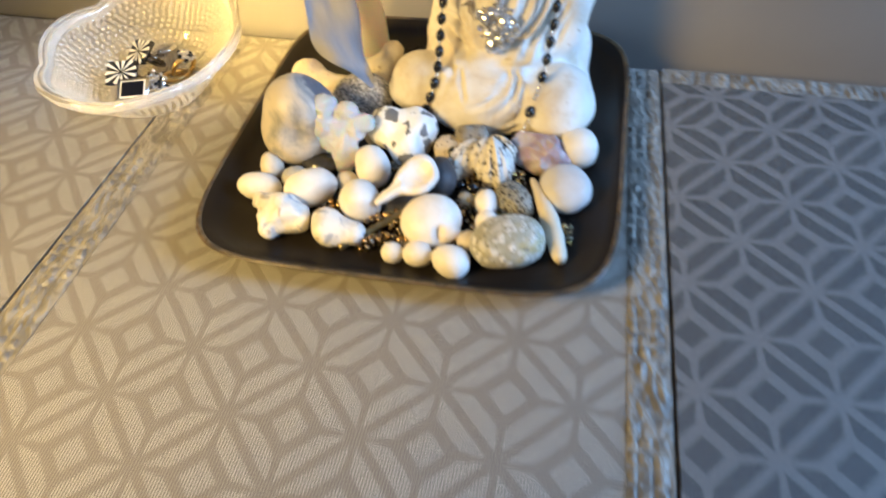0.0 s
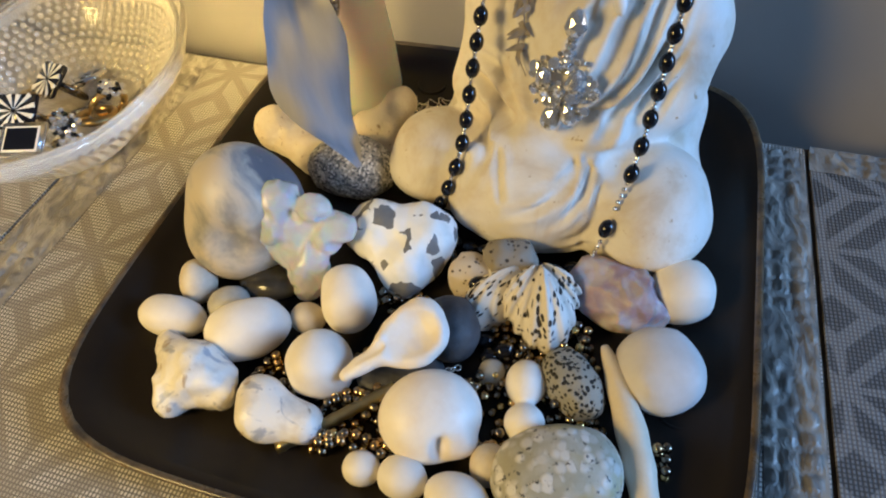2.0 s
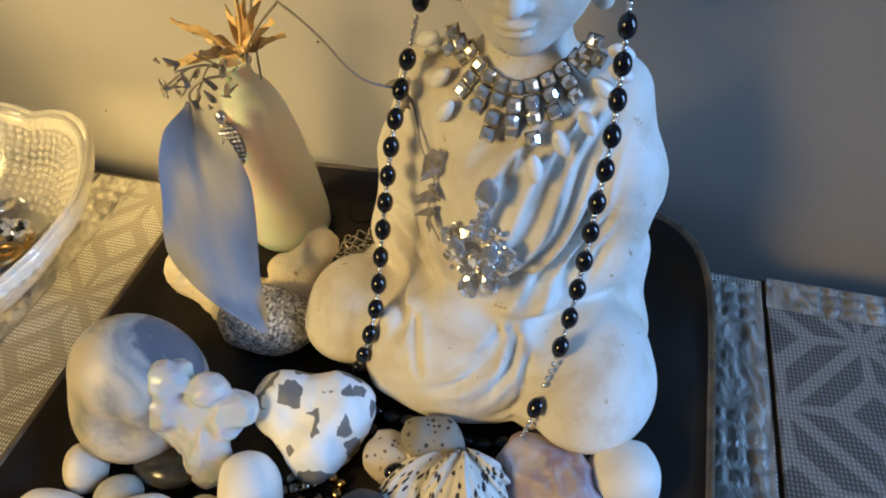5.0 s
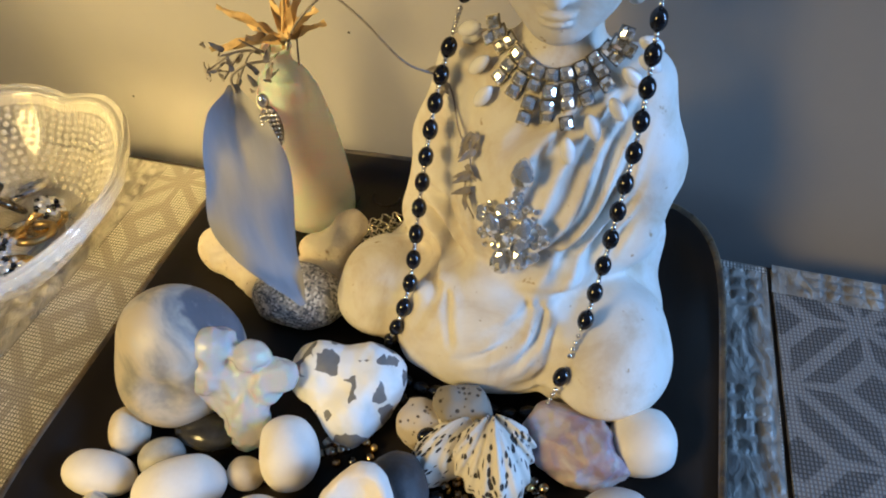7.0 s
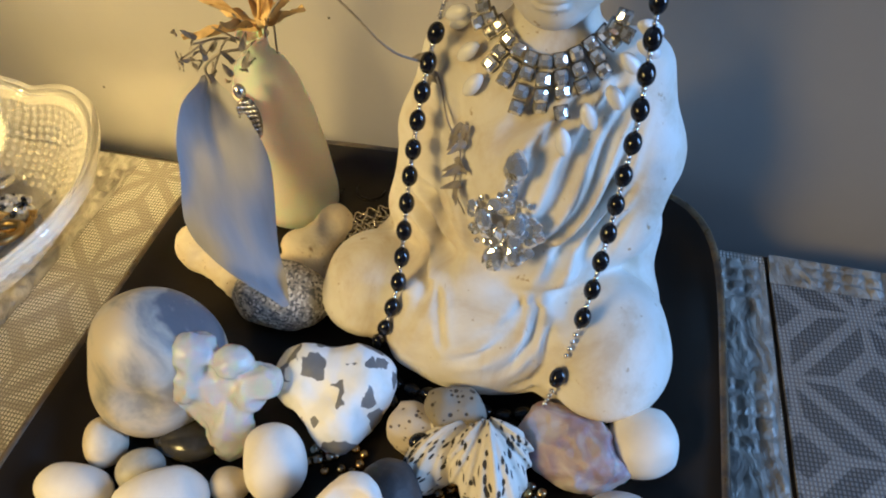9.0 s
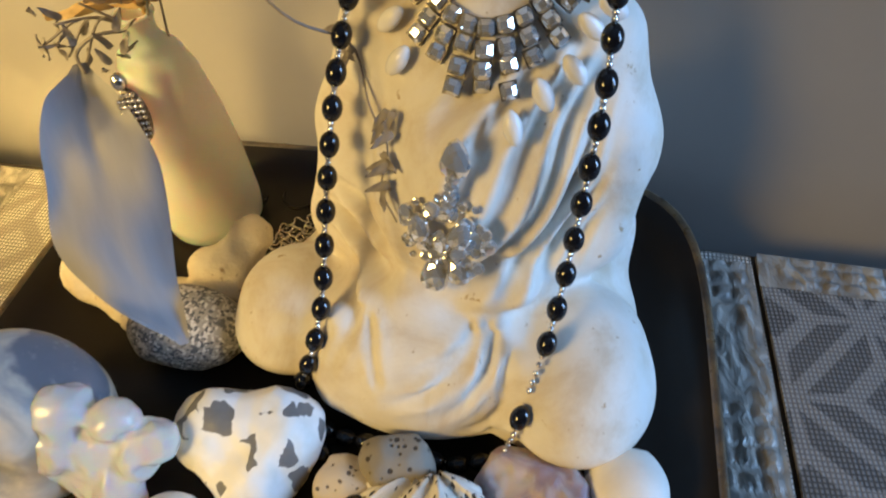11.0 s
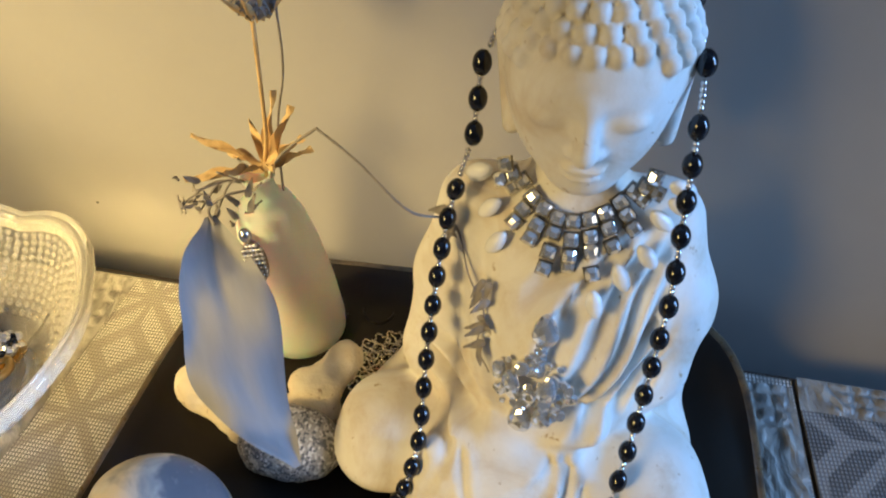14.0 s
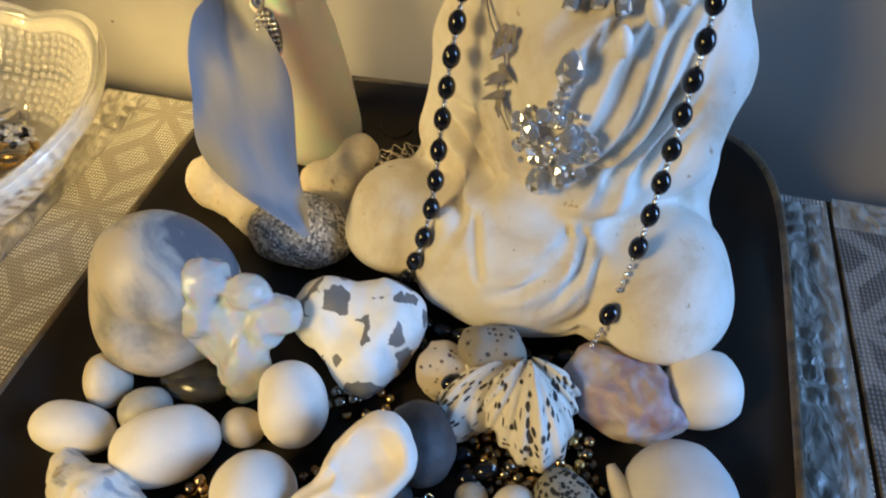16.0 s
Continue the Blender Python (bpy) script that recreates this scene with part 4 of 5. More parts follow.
pts = spline([(0.0495, 0.344, 0.0195), (0.0545, 0.328, 0.0190), (0.0600, 0.307, 0.0165), (0.0632, 0.290, 0.0140), (0.0655, 0.276, 0.0120)], 24)
rad = [0.0007 + 0.0056 * math.sin(math.pi * min(1, 0.03 + 0.80 * k / 23)) ** 0.75 * (1 + 0.05 * math.sin(k * 1.3)) * (0.6 if k == 23 else 1) for k in range(24)]
thing("bone_sliver", tube(pts, rad, 14), BONE, Matrix(), "long ivory bone sliver tapering to a point", "bone")
pts = spline([(-0.0805, 0.2885, 0.0120), (-0.060, 0.3015, 0.0145), (-0.036, 0.3175, 0.0175)], 18)
thing("brass_bar", tube(pts, [0.0025 + 0.0004 * (k % 2) for k in range(18)], 5), BRASS, Matrix(), "tarnished notched brass bar lying on the beads", "bar")


# barnacle: a ribbed fan with a grey reef rock behind
def fan(p):
    a = np.arctan2(p[:, 0], -(p[:, 1] - 0.020))
    r = np.hypot(p[:, 0], p[:, 1] - 0.020)
    d = d_ell(p, (0, 0, 0), (0.0165, 0.0185, 0.0155))
    return np.maximum(d - 0.0009 * np.sin(a * 30) * np.clip(r / 0.02, 0, 1) - 0.0016 * np.sin(a * 7 + 1), -p[:, 2] - 0.0140)


reef = thing("barnacle_cluster", None, None, Matrix(), "white ribbed barnacle grown on grey-brown reef rock", "barnacle")
me = with_material(net(fan, (-0.022, -0.024, -0.018), (0.022, 0.022, 0.019), 0.0009), BARNACLE)
part("fan", me, None, reef, "white fan full of dark slits", at=pose(0.0225, 0.361, FLOOR + 0.0140, 22, 0, 6))
part("fan", me.copy(), None, reef, "white fan full of dark slits", at=pose(0.002, 0.366, FLOOR + 0.0120, 14, -16, -52) @ Matrix.Diagonal((0.75, 0.95, 0.75, 1)))
part("reef_rock", ball((0.0125, 0.010, 0.0145), 4, 0.16, 60, 2, 0.3), BARNACLE_GREY, reef, "grey-brown reef rock", at=pose(0.007, 0.383, FLOOR + 0.0135, 0, 0, 12))
part("reef_rock", ball((0.0115, 0.010, 0.011), 4, 0.18, 60, 5, 0.3), BARNACLE_BEIGE, reef, "beige pitted reef rock", at=pose(-0.010, 0.377, FLOOR + 0.0105, 0, 0, -15))

bm = bmesh.new()
for px, py, pz in ((-0.004, -0.002, 0), (0.004, -0.003, 0), (0.005, 0.002, 0), (-0.003, 0.003, 0), (-0.003, -0.001, 0.014), (0.001, -0.002, 0.016), (0.002, 0.001, 0.013)):
    bm.verts.new((px, py, pz))
bmesh.ops.convex_hull(bm, input=bm.verts)
thing("glass_chip", bm, CRYSTAL, pose(-0.050, 0.3215, FLOOR + 0.002, -62, 14, 0), "clear broken glass chip between the pebbles", "glass chip", smooth=False)
clasp = thing("bar_clasp", None, None, pose(-0.021, 0.3235, FLOOR + 0.0125, 0, -10, 20), "small bright silver bar clasp with ring links", "clasp")
part("bar", tube([(-0.006, 0, 0), (0.004, 0, 0)], 0.0011, 8), SILVER, clasp)
for k in range(4):
    part("link", tube([(0.005 + 0.0021 * k + 0.0013 * math.cos(t), 0.0013 * math.sin(t) * (k % 2), 0.0013 * math.sin(t) * ((k + 1) % 2)) for t in [2 * math.pi * i / 14 for i in range(15)]], 0.00035, 5), SILVER, clasp)

# ---- bead strands on the plate ----
def bead_mesh(name, rx, rz, material, seg=14, ring=10):
    bm = bmesh.new()
    bmesh.ops.create_uvsphere(bm, u_segments=seg, v_segments=ring, radius=1.0)
    for v in bm.verts:
        v.co = Vector((v.co.x * rx, v.co.y * rx, v.co.z * rz))
    return mesh_of(name, bm, material)


strand = thing("bronze_bead_strand", None, None, Matrix(), "tangled strand of small bronze and grey pearl beads", "bead strand")
rng = random.Random(12)
small = [bead_mesh("pearl_bead", 0.0023, 0.0022, BRONZE, 10, 8), bead_mesh("pearl_bead", 0.0023, 0.0022, GUNMETAL, 10, 8), bead_mesh("pearl_bead", 0.0020, 0.0020, GOLD, 10, 8)]
zones = ((-0.008, 0.050, 0.296, 0.350, 160), (-0.070, -0.026, 0.288, 0.318, 110), (-0.102, -0.062, 0.312, 0.330, 50), (-0.058, -0.030, 0.330, 0.345, 26), (-0.075, -0.03, 0.360, 0.372, 18), (-0.10, -0.085, 0.372, 0.385, 12), (0.062, 0.075, 0.288, 0.306, 9), (0.000, 0.044, 0.338, 0.357, 60))
for x0, x1, y0, y1, n in zones:
    x, y, a = (x0 + x1) / 2, (y0 + y1) / 2, 0.0
    used = []
    for k in range(n):
        for tries in range(30):
            a += rng.uniform(-0.9, 0.9)
            nx, ny = x + 0.0047 * math.cos(a), y + 0.0047 * math.sin(a)
            if x0 < nx < x1 and y0 < ny < y1:
                break
            a += 1.0
        x, y = min(max(nx, x0), x1), min(max(ny, y0), y1)
        layer = sum(1 for q in used if math.hypot(q[0] - x, q[1] - y) < 0.0034)
        used.append((x, y))
        part("bead", small[rng.choice((0, 0, 1, 1, 1, 2))], None, strand, at=pose(x, y, FLOOR + 0.0022 + 0.0034 * min(layer, 2), rng.uniform(0, 90), 0, 0))

# ---- the long black necklace over the statue ----
rosary = thing("black_bead_necklace", None, None, STATUE_AT, "long black oval bead necklace with silver links hung over the statue", "necklace")
jet = bead_mesh("bead", 0.0033, 0.0044, JET, 18, 12)
link_mesh = bead_mesh("link", 0.0011, 0.0012, SILVER, 8, 6)


def turn_to(d):
    return Vector(d).normalized().to_track_quat("Z", "Y").to_matrix().to_4x4()


def hang(points, gap, first=()):
    """Beads and small silver links along a curve; first gives the wider gaps it begins with."""
    c = spline(points, 400)
    gaps = list(first)
    s, total, at = 0.0, 0.0, []
    for a, b in zip(c, c[1:]):
        total += (b - a).length
        if total >= s:
            at.append((a, b - a))
            s += gaps.pop(0) if gaps else gap
    for p, d in at:
        part("bead", jet, None, rosary, at=Matrix.Translation(p) @ turn_to(d))
    for (p, d), (q, e) in zip(at, at[1:]):
        room = max(0.0012, (q - p).length - 0.0092)
        count = max(2, int(room / 0.0020))
        for k in range(count):
            f = 0.5 + (k - (count - 1) / 2) * 0.0019 / (q - p).length
            part("link", link_mesh, None, rosary, "silver link", at=Matrix.Translation(p.lerp(q, f)))


def clear(u, v, w, lift=0.0030):
    """The point, moved forward if it would touch the statue."""
    f = on_statue(u, w, lift)
    return Vector((u, min(v, f.y), w))


NU = 0.0140
right_line = [(NU + 0.010, 0.066, 0.208), (NU + 0.021, 0.056, 0.204), (NU + 0.0300, 0.046, 0.1965), (NU + 0.0335, 0.039, 0.182), (0.0485, 0.0315, 0.158), (0.0488, 0.020, 0.136), (0.0484, 0.006, 0.118), (0.0465, -0.004, 0.100),
              (0.0445, -0.014, 0.076), (0.0415, -0.027, 0.055), (0.0395, -0.033, 0.0475)]
left_line = [(NU - 0.010, 0.066, 0.208), (NU - 0.021, 0.058, 0.202), (NU - 0.0335, 0.047, 0.190), (NU - 0.0355, 0.041, 0.176), (-0.0235, 0.035, 0.152), (-0.0300, 0.026, 0.132), (-0.0325, 0.014, 0.116), (-0.0348, 0.002, 0.095),
             (-0.0360, -0.010, 0.075), (-0.0362, -0.027, 0.053), (-0.0400, -0.037, 0.036), (-0.046, -0.040, 0.020)]
hang([clear(*p) if 2 < i else Vector(p) for i, p in enumerate(right_line)], 0.0120, (0.0118, 0.0130, 0.0205, 0.0200, 0.0122))
hang([clear(*p) if 3 < i else Vector(p) for i, p in enumerate(left_line)], 0.0113, (0.0112, 0.0125, 0.0250, 0.0118, 0.0118, 0.0230))
foot = [(0.030, -0.0535, 0.012), (0.014, -0.056, 0.006), (0.000, -0.0545, 0.005), (-0.016, -0.054, 0.008), (-0.030, -0.052, 0.006), (-0.041, -0.049, 0.006), (-0.034, -0.060, 0.006), (-0.022, -0.066, 0.008)]
hang([Vector(p) for p in foot], 0.0086)
for u, v, w in ((0.002, -0.105, 0.008), (-0.004, -0.108, 0.005), (-0.010, -0.075, 0.012), (-0.016, -0.080, 0.018), (-0.008, -0.100, 0.004), (-0.012, -0.092, 0.004)):
    part("bead", jet, None, rosary, at=Matrix.Translation((u, v, w)) @ turn_to((1, 0.5, 0.1)))
for u, v, w in ((0.0345, -0.047, 0.034), (0.0275, -0.059, 0.010)):
    part("bead", jet, None, rosary, at=Matrix.Translation(clear(u, v, w)) @ turn_to((0.3, 0.6, 0.7)))
tail = spline([(0.0395, -0.033, 0.0475), (0.0365, -0.042, 0.040)], 5) + spline([(0.0330, -0.052, 0.028), (0.0290, -0.057, 0.016)], 6)
for p in tail:
    part("link", link_mesh, None, rosary, "silver link", at=Matrix.Translation(clear(*p, 0.002)))

# ---- the crystal collar and pendant ----
collar = thing("rhinestone_collar", None, None, STATUE_AT, "rhinestone collar with square crystals and white marquise stones", "necklace")


def gem(rx, ry, depth):
    bm = bmesh.new()
    top = [bm.verts.new((rx * 0.40 * x, ry * 0.40 * y, depth)) for x, y in ((1, 1), (-1, 1), (-1, -1), (1, -1))]
    girdle = [bm.verts.new((rx * x, ry * y, depth * 0.45)) for x, y in ((1, 0.6), (0.6, 1), (-0.6, 1), (-1, 0.6), (-1, -0.6), (-0.6, -1), (0.6, -1), (1, -0.6))]
    low = [bm.verts.new((rx * 0.8 * x, ry * 0.8 * y, 0)) for x, y in ((1, 1), (-1, 1), (-1, -1), (1, -1))]
    bmesh.ops.convex_hull(bm, input=bm.verts)
    return bm


square_gem = mesh_of("crystal", gem(0.0024, 0.0025, 0.0020), CRYSTAL, False)
setting = mesh_of("setting", box(bmesh.new(), -0.0027, 0.0027, -0.0026, 0.0026, -0.0012, 0.0004), DARKMETAL, False)
navette = bmesh.new()
bmesh.ops.create_uvsphere(navette, u_segments=14, v_segments=10, radius=1)
for vert in navette.verts:
    t = vert.co.y
    k = max(0.0, 1 - t * t) ** 0.5
    vert.co = Vector((vert.co.x * 0.0030 * (0.75 + 0.25 * k), t * 0.0056, vert.co.z * 0.0024 + 0.001))
navette = mesh_of("marquise", navette, PEARL)
drop = bmesh.new()
bmesh.ops.create_icosphere(drop, subdivisions=2, radius=1)
for vert in drop.verts:
    vert.co = Vector((vert.co.x * 0.0040 * (1 - 0.35 * vert.co.y), vert.co.y * 0.0055, vert.co.z * 0.0026 + 0.0015))
drop = mesh_of("crystal_drop", drop, CRYSTAL, False)
tiny = mesh_of("crystal", gem(0.0020, 0.0020, 0.0018), CRYSTAL, False)


def face(u, w, lift, spin=0.0):
    """A pose on the front of the statue, its z along the surface's normal."""
    p = on_statue(u, w, lift)
    p.y = min(p.y, on_statue(u + 0.003, w, lift).y + 0.001, on_statue(u - 0.003, w, lift).y + 0.001)
    n = Vector(((u - 0.010) * 16, -1.0, 0.5)).normalized()
    y = (Vector((0, 0, 1)) - n * n.z).normalized()
    x = y.cross(n)
    m = Matrix((x, y, n)).transposed().to_4x4()
    return Matrix.Translation(p) @ m @ pose(0, 0, 0, 0, 0, spin)


def on_collar(k, r):
    """A place on the collar: column k, r metres out from the neck's middle."""
    a = radians(11.0 * k)
    return 0.0135 + 1.15 * r * math.sin(a), 0.1565 - r * math.cos(a)


rng = random.Random(8)
for k in range(-6, 7):
    rows = {0: 4, 1: 4, 2: 3, 3: 3, 4: 2, 5: 2}.get(abs(k), 1)
    for r in range(rows):
        m = face(*on_collar(k, 0.0238 + 0.0045 * r), 0.0022, 11.0 * k)
        part("setting", setting, None, collar, "dark metal setting", at=m)
        part("crystal", square_gem, None, collar, at=m @ pose(0, 0, 0, rng.uniform(-6, 6), rng.uniform(-6, 6), rng.uniform(-3, 3)))
    if k not in (-1, 0, -2):
        part("marquise", navette, None, collar, "white marquise stone", at=face(*on_collar(k, 0.0238 + 0.0045 * rows + 0.0040), 0.0030, 10.0 * k))
pendant = thing("crystal_flower_pendant", None, None, STATUE_AT, "sparkling crystal flower pendant hanging on the statue's chest", "pendant")
for u, w, lift, spin, size in ((0.0085, 0.1065, 0.0030, 0, 1.15), (0.0025, 0.0660, 0.0050, 0, 1.2), (0.0100, 0.0690, 0.0035, 20, 0.9), (-0.0020, 0.0850, 0.0045, 10, 0.9), (0.0110, 0.0860, 0.0045, -15, 0.9)):
    part("crystal_drop", drop, None, pendant, at=face(u, w, lift, spin) @ Matrix.Scale(size, 4))
rng = random.Random(3)
brilliant = bmesh.new()
bmesh.ops.create_icosphere(brilliant, subdivisions=2, radius=1)
for vert in brilliant.verts:
    vert.co = Vector((vert.co.x, vert.co.y, max(-0.5, min(vert.co.z, 0.55)) + 0.5)) * 0.0024
brilliant = mesh_of("crystal", brilliant, CRYSTAL, False)
for k in range(44):
    a, r = 2.4 * k, 0.0022 * math.sqrt(k) * rng.uniform(0.8, 1.1)
    m = face(0.0055 + r * math.cos(a), 0.0805 + r * math.sin(a) * 1.05, 0.0015 + 0.0025 * rng.random(), rng.uniform(0, 90))
    size = rng.choice((0.55, 0.7, 0.9, 1.2))
    part("crystal", brilliant, None, pendant, at=m @ pose(0, 0, 0, rng.uniform(-25, 25), rng.uniform(-25, 25), 0) @ Matrix.Scale(size, 4))
for k in range(5):
    part("crystal", tiny, None, pendant, at=face(0.0078 - 0.0004 * k, 0.1005 - 0.0026 * k, 0.003, 45))

# ---- frosted bottle with dried flowers ----
BOTTLE = (-0.092, 0.518)
bottle = thing("frosted_bottle", None, None, pose(*BOTTLE, FLOOR + 0.0003), "slim frosted glass bottle vase holding dried flowers", "vase")
prof = [(0.0195, 0.0), (0.0225, 0.002), (0.0232, 0.010), (0.0222, 0.036), (0.0196, 0.063), (0.0162, 0.082), (0.0122, 0.093), (0.0078, 0.098), (0.0064, 0.101), (0.0066, 0.107), (0.0072, 0.109), (0.0062, 0.1095), (0.0050, 0.107), (0.0050, 0.100), (0.010, 0.090)]
part("lip", tube([(0.0068 * math.cos(a), 0.0068 * math.sin(a), 0.1085) for a in [2 * math.pi * k / 30 for k in range(31)]], 0.0011, 8), FROSTED, bottle)
part("glass_body", loft([[(r * math.cos(a), r * math.sin(a), z) for a in [2 * math.pi * k / 40 for k in range(40)]] for r, z in prof], False, True), FROSTED, bottle)

charm = thing("leaf_charm", None, None, pose(-0.093, 0.4915, 0.088, 78, 0, 10), "silver leaf charm with stone grid hanging at the bottle", "pendant")
bm = ball((0.0055, 0.0115, 0.0014), 3)
part("charm_body", bm, DARKMETAL, charm)
for i in range(-2, 3):
    for j in range(-4, 5):
        if (i / 2.6) ** 2 + (j / 4.8) ** 2 < 1:
            part("stone", link_mesh, None, charm, at=Matrix.Translation((i * 0.0018, j * 0.0023, 0.0012)))
part("charm_loop", ball((0.0028, 0.0036, 0.0028), 3), SILVER, charm, "bright silver bail", at=Matrix.Translation((-0.001, 0.0145, 0.001)))


def leaf(length, width, curl=0.0, wave=0.0, n=22, m=10, thick=0.0005, blunt=0.5, bow=0.0):
    """A thin solid blade along y from 0 to length."""
    bm = bmesh.new()
    for s in (1, -1):
        grid = []
        for i in range(n + 1):
            t = i / n
            wd = width * math.sin(math.pi * min(1, 0.02 + 0.96 * t) ** blunt) ** 0.85 * (1 + 6 * wave * math.sin(t * 13 + 1)) + 0.0002
            row = []
            for j in range(m + 1):
                a = 2 * j / m - 1
                x = a * wd + bow * math.sin(math.pi * t ** 1.25)
                z = curl * a * a * wd + wave * math.sin(t * 9 + a * 2.4) * (0.3 + abs(a)) + s * thick * (1 - 0.8 * a * a) / 2
                row.append(bm.verts.new((x, t * length, z)))
            grid.append(row)
        for r, q in zip(grid, grid[1:]):
            for j in range(m):
                f = (r[j], r[j + 1], q[j + 1], q[j])
                bm.faces.new(f if s > 0 else f[::-1])
    bmesh.ops.remove_doubles(bm, verts=bm.verts, dist=1e-6)
    return bm


top, tip = Vector((-0.1125, 0.505, 0.103)), Vector((-0.0675, 0.4175, 0.0455))
d = (tip - top)
y = d.normalized()
x = (Vector((0.86, 0.50, -0.1)) - y * Vector((0.86, 0.50, -0.1)).dot(y)).normalized()
z = x.cross(y)
m = Matrix((x, y, z)).transposed().to_4x4()
m.translation = top


def wavy_petal(length, n=70, m=22, thick=0.0006):
    """A broad dried petal with an uneven, rippled edge, along y from 0 to length."""
    at = (0, 0.1, 0.25, 0.4, 0.5, 0.6, 0.7, 0.8, 0.9, 1)
    one = (-0.001, -0.0140, -0.0230, -0.0255, -0.0290, -0.0300, -0.0250, -0.0200, -0.0125, -0.0004)
    two = (0.001, 0.0060, 0.0110, 0.0135, 0.0120, 0.0095, 0.0065, 0.0040, 0.0035, 0.0006)
    smooth = np.full(9, 1 / 9)
    t = np.linspace(0, 1, n + 1)
    lo, hi = (np.convolve(np.pad(np.interp(t, at, e), 4, mode="edge"), smooth, "valid") for e in (one, two))
    bm = bmesh.new()
    for s in (1, -1):
        grid = []
        for i in range(n + 1):
            row = []
            for j in range(m + 1):
                f = j / m
                a = 2 * f - 1
                fold = 0.0040 * math.sin(7.5 * t[i] + 2.6 * a) * (0.25 + a * a) + 0.0020 * math.sin(16 * t[i] - 3 * a) * abs(a) + 0.0030 * math.exp(-((f - 0.5) / 0.09) ** 2) * (1 - t[i]) ** 2
                row.append(bm.verts.new((lo[i] + (hi[i] - lo[i]) * f, t[i] * length, fold * min(1, 8 * t[i], 8 * (1 - t[i])) + s * thick * (1 - 0.8 * a * a) / 2)))
            grid.append(row)
        for r, q in zip(grid, grid[1:]):
            for j in range(m):
                face4 = (r[j], r[j + 1], q[j + 1], q[j])
                bm.faces.new(face4 if s > 0 else face4[::-1])
    return bm


petal = thing("hanging_petal", wavy_petal(d.length), PETAL, m, "broad blue-grey dried petal hanging from the bottle's neck", "dried leaf")

inv = m.inverted()
part("stalk", tube([inv @ q for q in spline([(-0.094, 0.512, 0.112), (-0.104, 0.507, 0.113), top + Vector((0, 0, 0.004)), top.lerp(tip, 0.04)], 14)], 0.0007, 6), LILAC, petal, "thin grey stalk")

thistle = thing("dried_thistle", None, None, pose(0, 0, 0), "dried grey-blue thistle head on a straw stem", "dried flower")
stem = spline([(BOTTLE[0], BOTTLE[1], 0.045), (-0.0885, 0.519, 0.112), (-0.082, 0.517, 0.140), (-0.0745, 0.515, 0.188)], 24)
part("stem", tube(stem, 0.0009, 7), STRAW, thistle, "straw-coloured stem")
part("stem", tube(spline([(BOTTLE[0] + 0.002, BOTTLE[1] + 0.002, 0.05), (-0.080, 0.522, 0.130), (-0.0700, 0.521, 0.165), (-0.067, 0.522, 0.192)], 24), 0.0005, 6), LILAC, thistle)
hub = Vector((-0.0715, 0.514, 0.199))
cone = ball((0.0074, 0.0074, 0.0092), 3)
part("flower_head", cone, LILAC, thistle, "grey-blue flower head", at=Matrix.Translation(hub))
spike = bmesh.new()
bmesh.ops.create_cone(spike, segments=5, radius1=0.0009, radius2=0.0002, depth=0.0020)
spike = mesh_of("floret", spike, LILAC)
for k in range(150):
    zz = 1 - 2 * (k + 0.5) / 190
    a = k * 2.39996
    n = Vector((math.sqrt(max(0, 1 - zz * zz)) * math.cos(a), math.sqrt(max(0, 1 - zz * zz)) * math.sin(a), zz))
    part("floret", spike, None, thistle, at=Matrix.Translation(hub + Vector((n.x * 0.0078, n.y * 0.0078, n.z * 0.0096))) @ turn_to(n))
bract = mesh_of("bract", leaf(0.022, 0.0011, 0.5, 0.0006, 14, 4, 0.0004, 0.6), STRAW)
for k in range(11):
    a = 2 * math.pi * k / 11 + 0.2
    part("bract", bract, None, thistle, at=Matrix.Translation(hub + Vector((0.004 * math.cos(a), 0.004 * math.sin(a), -0.0085))) @ pose(0, 0, 0, 0, 0, math.degrees(a) - 90) @ pose(0, 0, 0, 56 + 11 * math.sin(k * 2.3), 0, 0))
calyx = Vector((-0.086, 0.517, 0.1200))
for k, (az, el, L) in enumerate(((175, 28, 0.034), (190, -2, 0.036), (160, 12, 0.022), (20, 60, 0.032), (60, 66, 0.034), (-5, 42, 0.026), (10, 20, 0.022), (120, 55, 0.022), (-60, 35, 0.020), (-120, 30, 0.024))):
    part("bract", mesh_of("bract", leaf(L, 0.0014 + 0.0004 * (k % 3), 0.6, 0.0016, 14, 4, 0.0005, 0.7), STRAW), None, thistle, "curled straw-gold leaf",
         at=Matrix.Translation(calyx) @ pose(0, 0, 0, 0, 0, az - 90) @ pose(0, 0, 0, el, 0, 0))

S = STATUE_AT
sprig = thing("dried_sprig", None, None, pose(0, 0, 0), "thin dried twig with grey leaves reaching over the statue's chest", "dried branch")
a = [(-0.090, 0.519, 0.105), (-0.078, 0.510, 0.130), (-0.056, 0.495, 0.1545), (-0.051, 0.491, 0.157), (-0.036, 0.479, 0.152), (-0.018, 0.464, 0.143)]
b = [S @ (on_statue(u, w, 0.0022)) for u, w in ((-0.030, 0.120), (-0.022, 0.108), (-0.015, 0.100), (-0.016, 0.090), (-0.011, 0.080))]
line = spline(a + b, 60)
part("twig", tube(line, [0.0006 - 0.0003 * k / 59 for k in range(60)], 6), LILAC, sprig)
side = mesh_of("leaf", leaf(0.0085, 0.0013, 0.4, 0.0004, 8, 4, 0.0005), LILAC)
rng = random.Random(8)
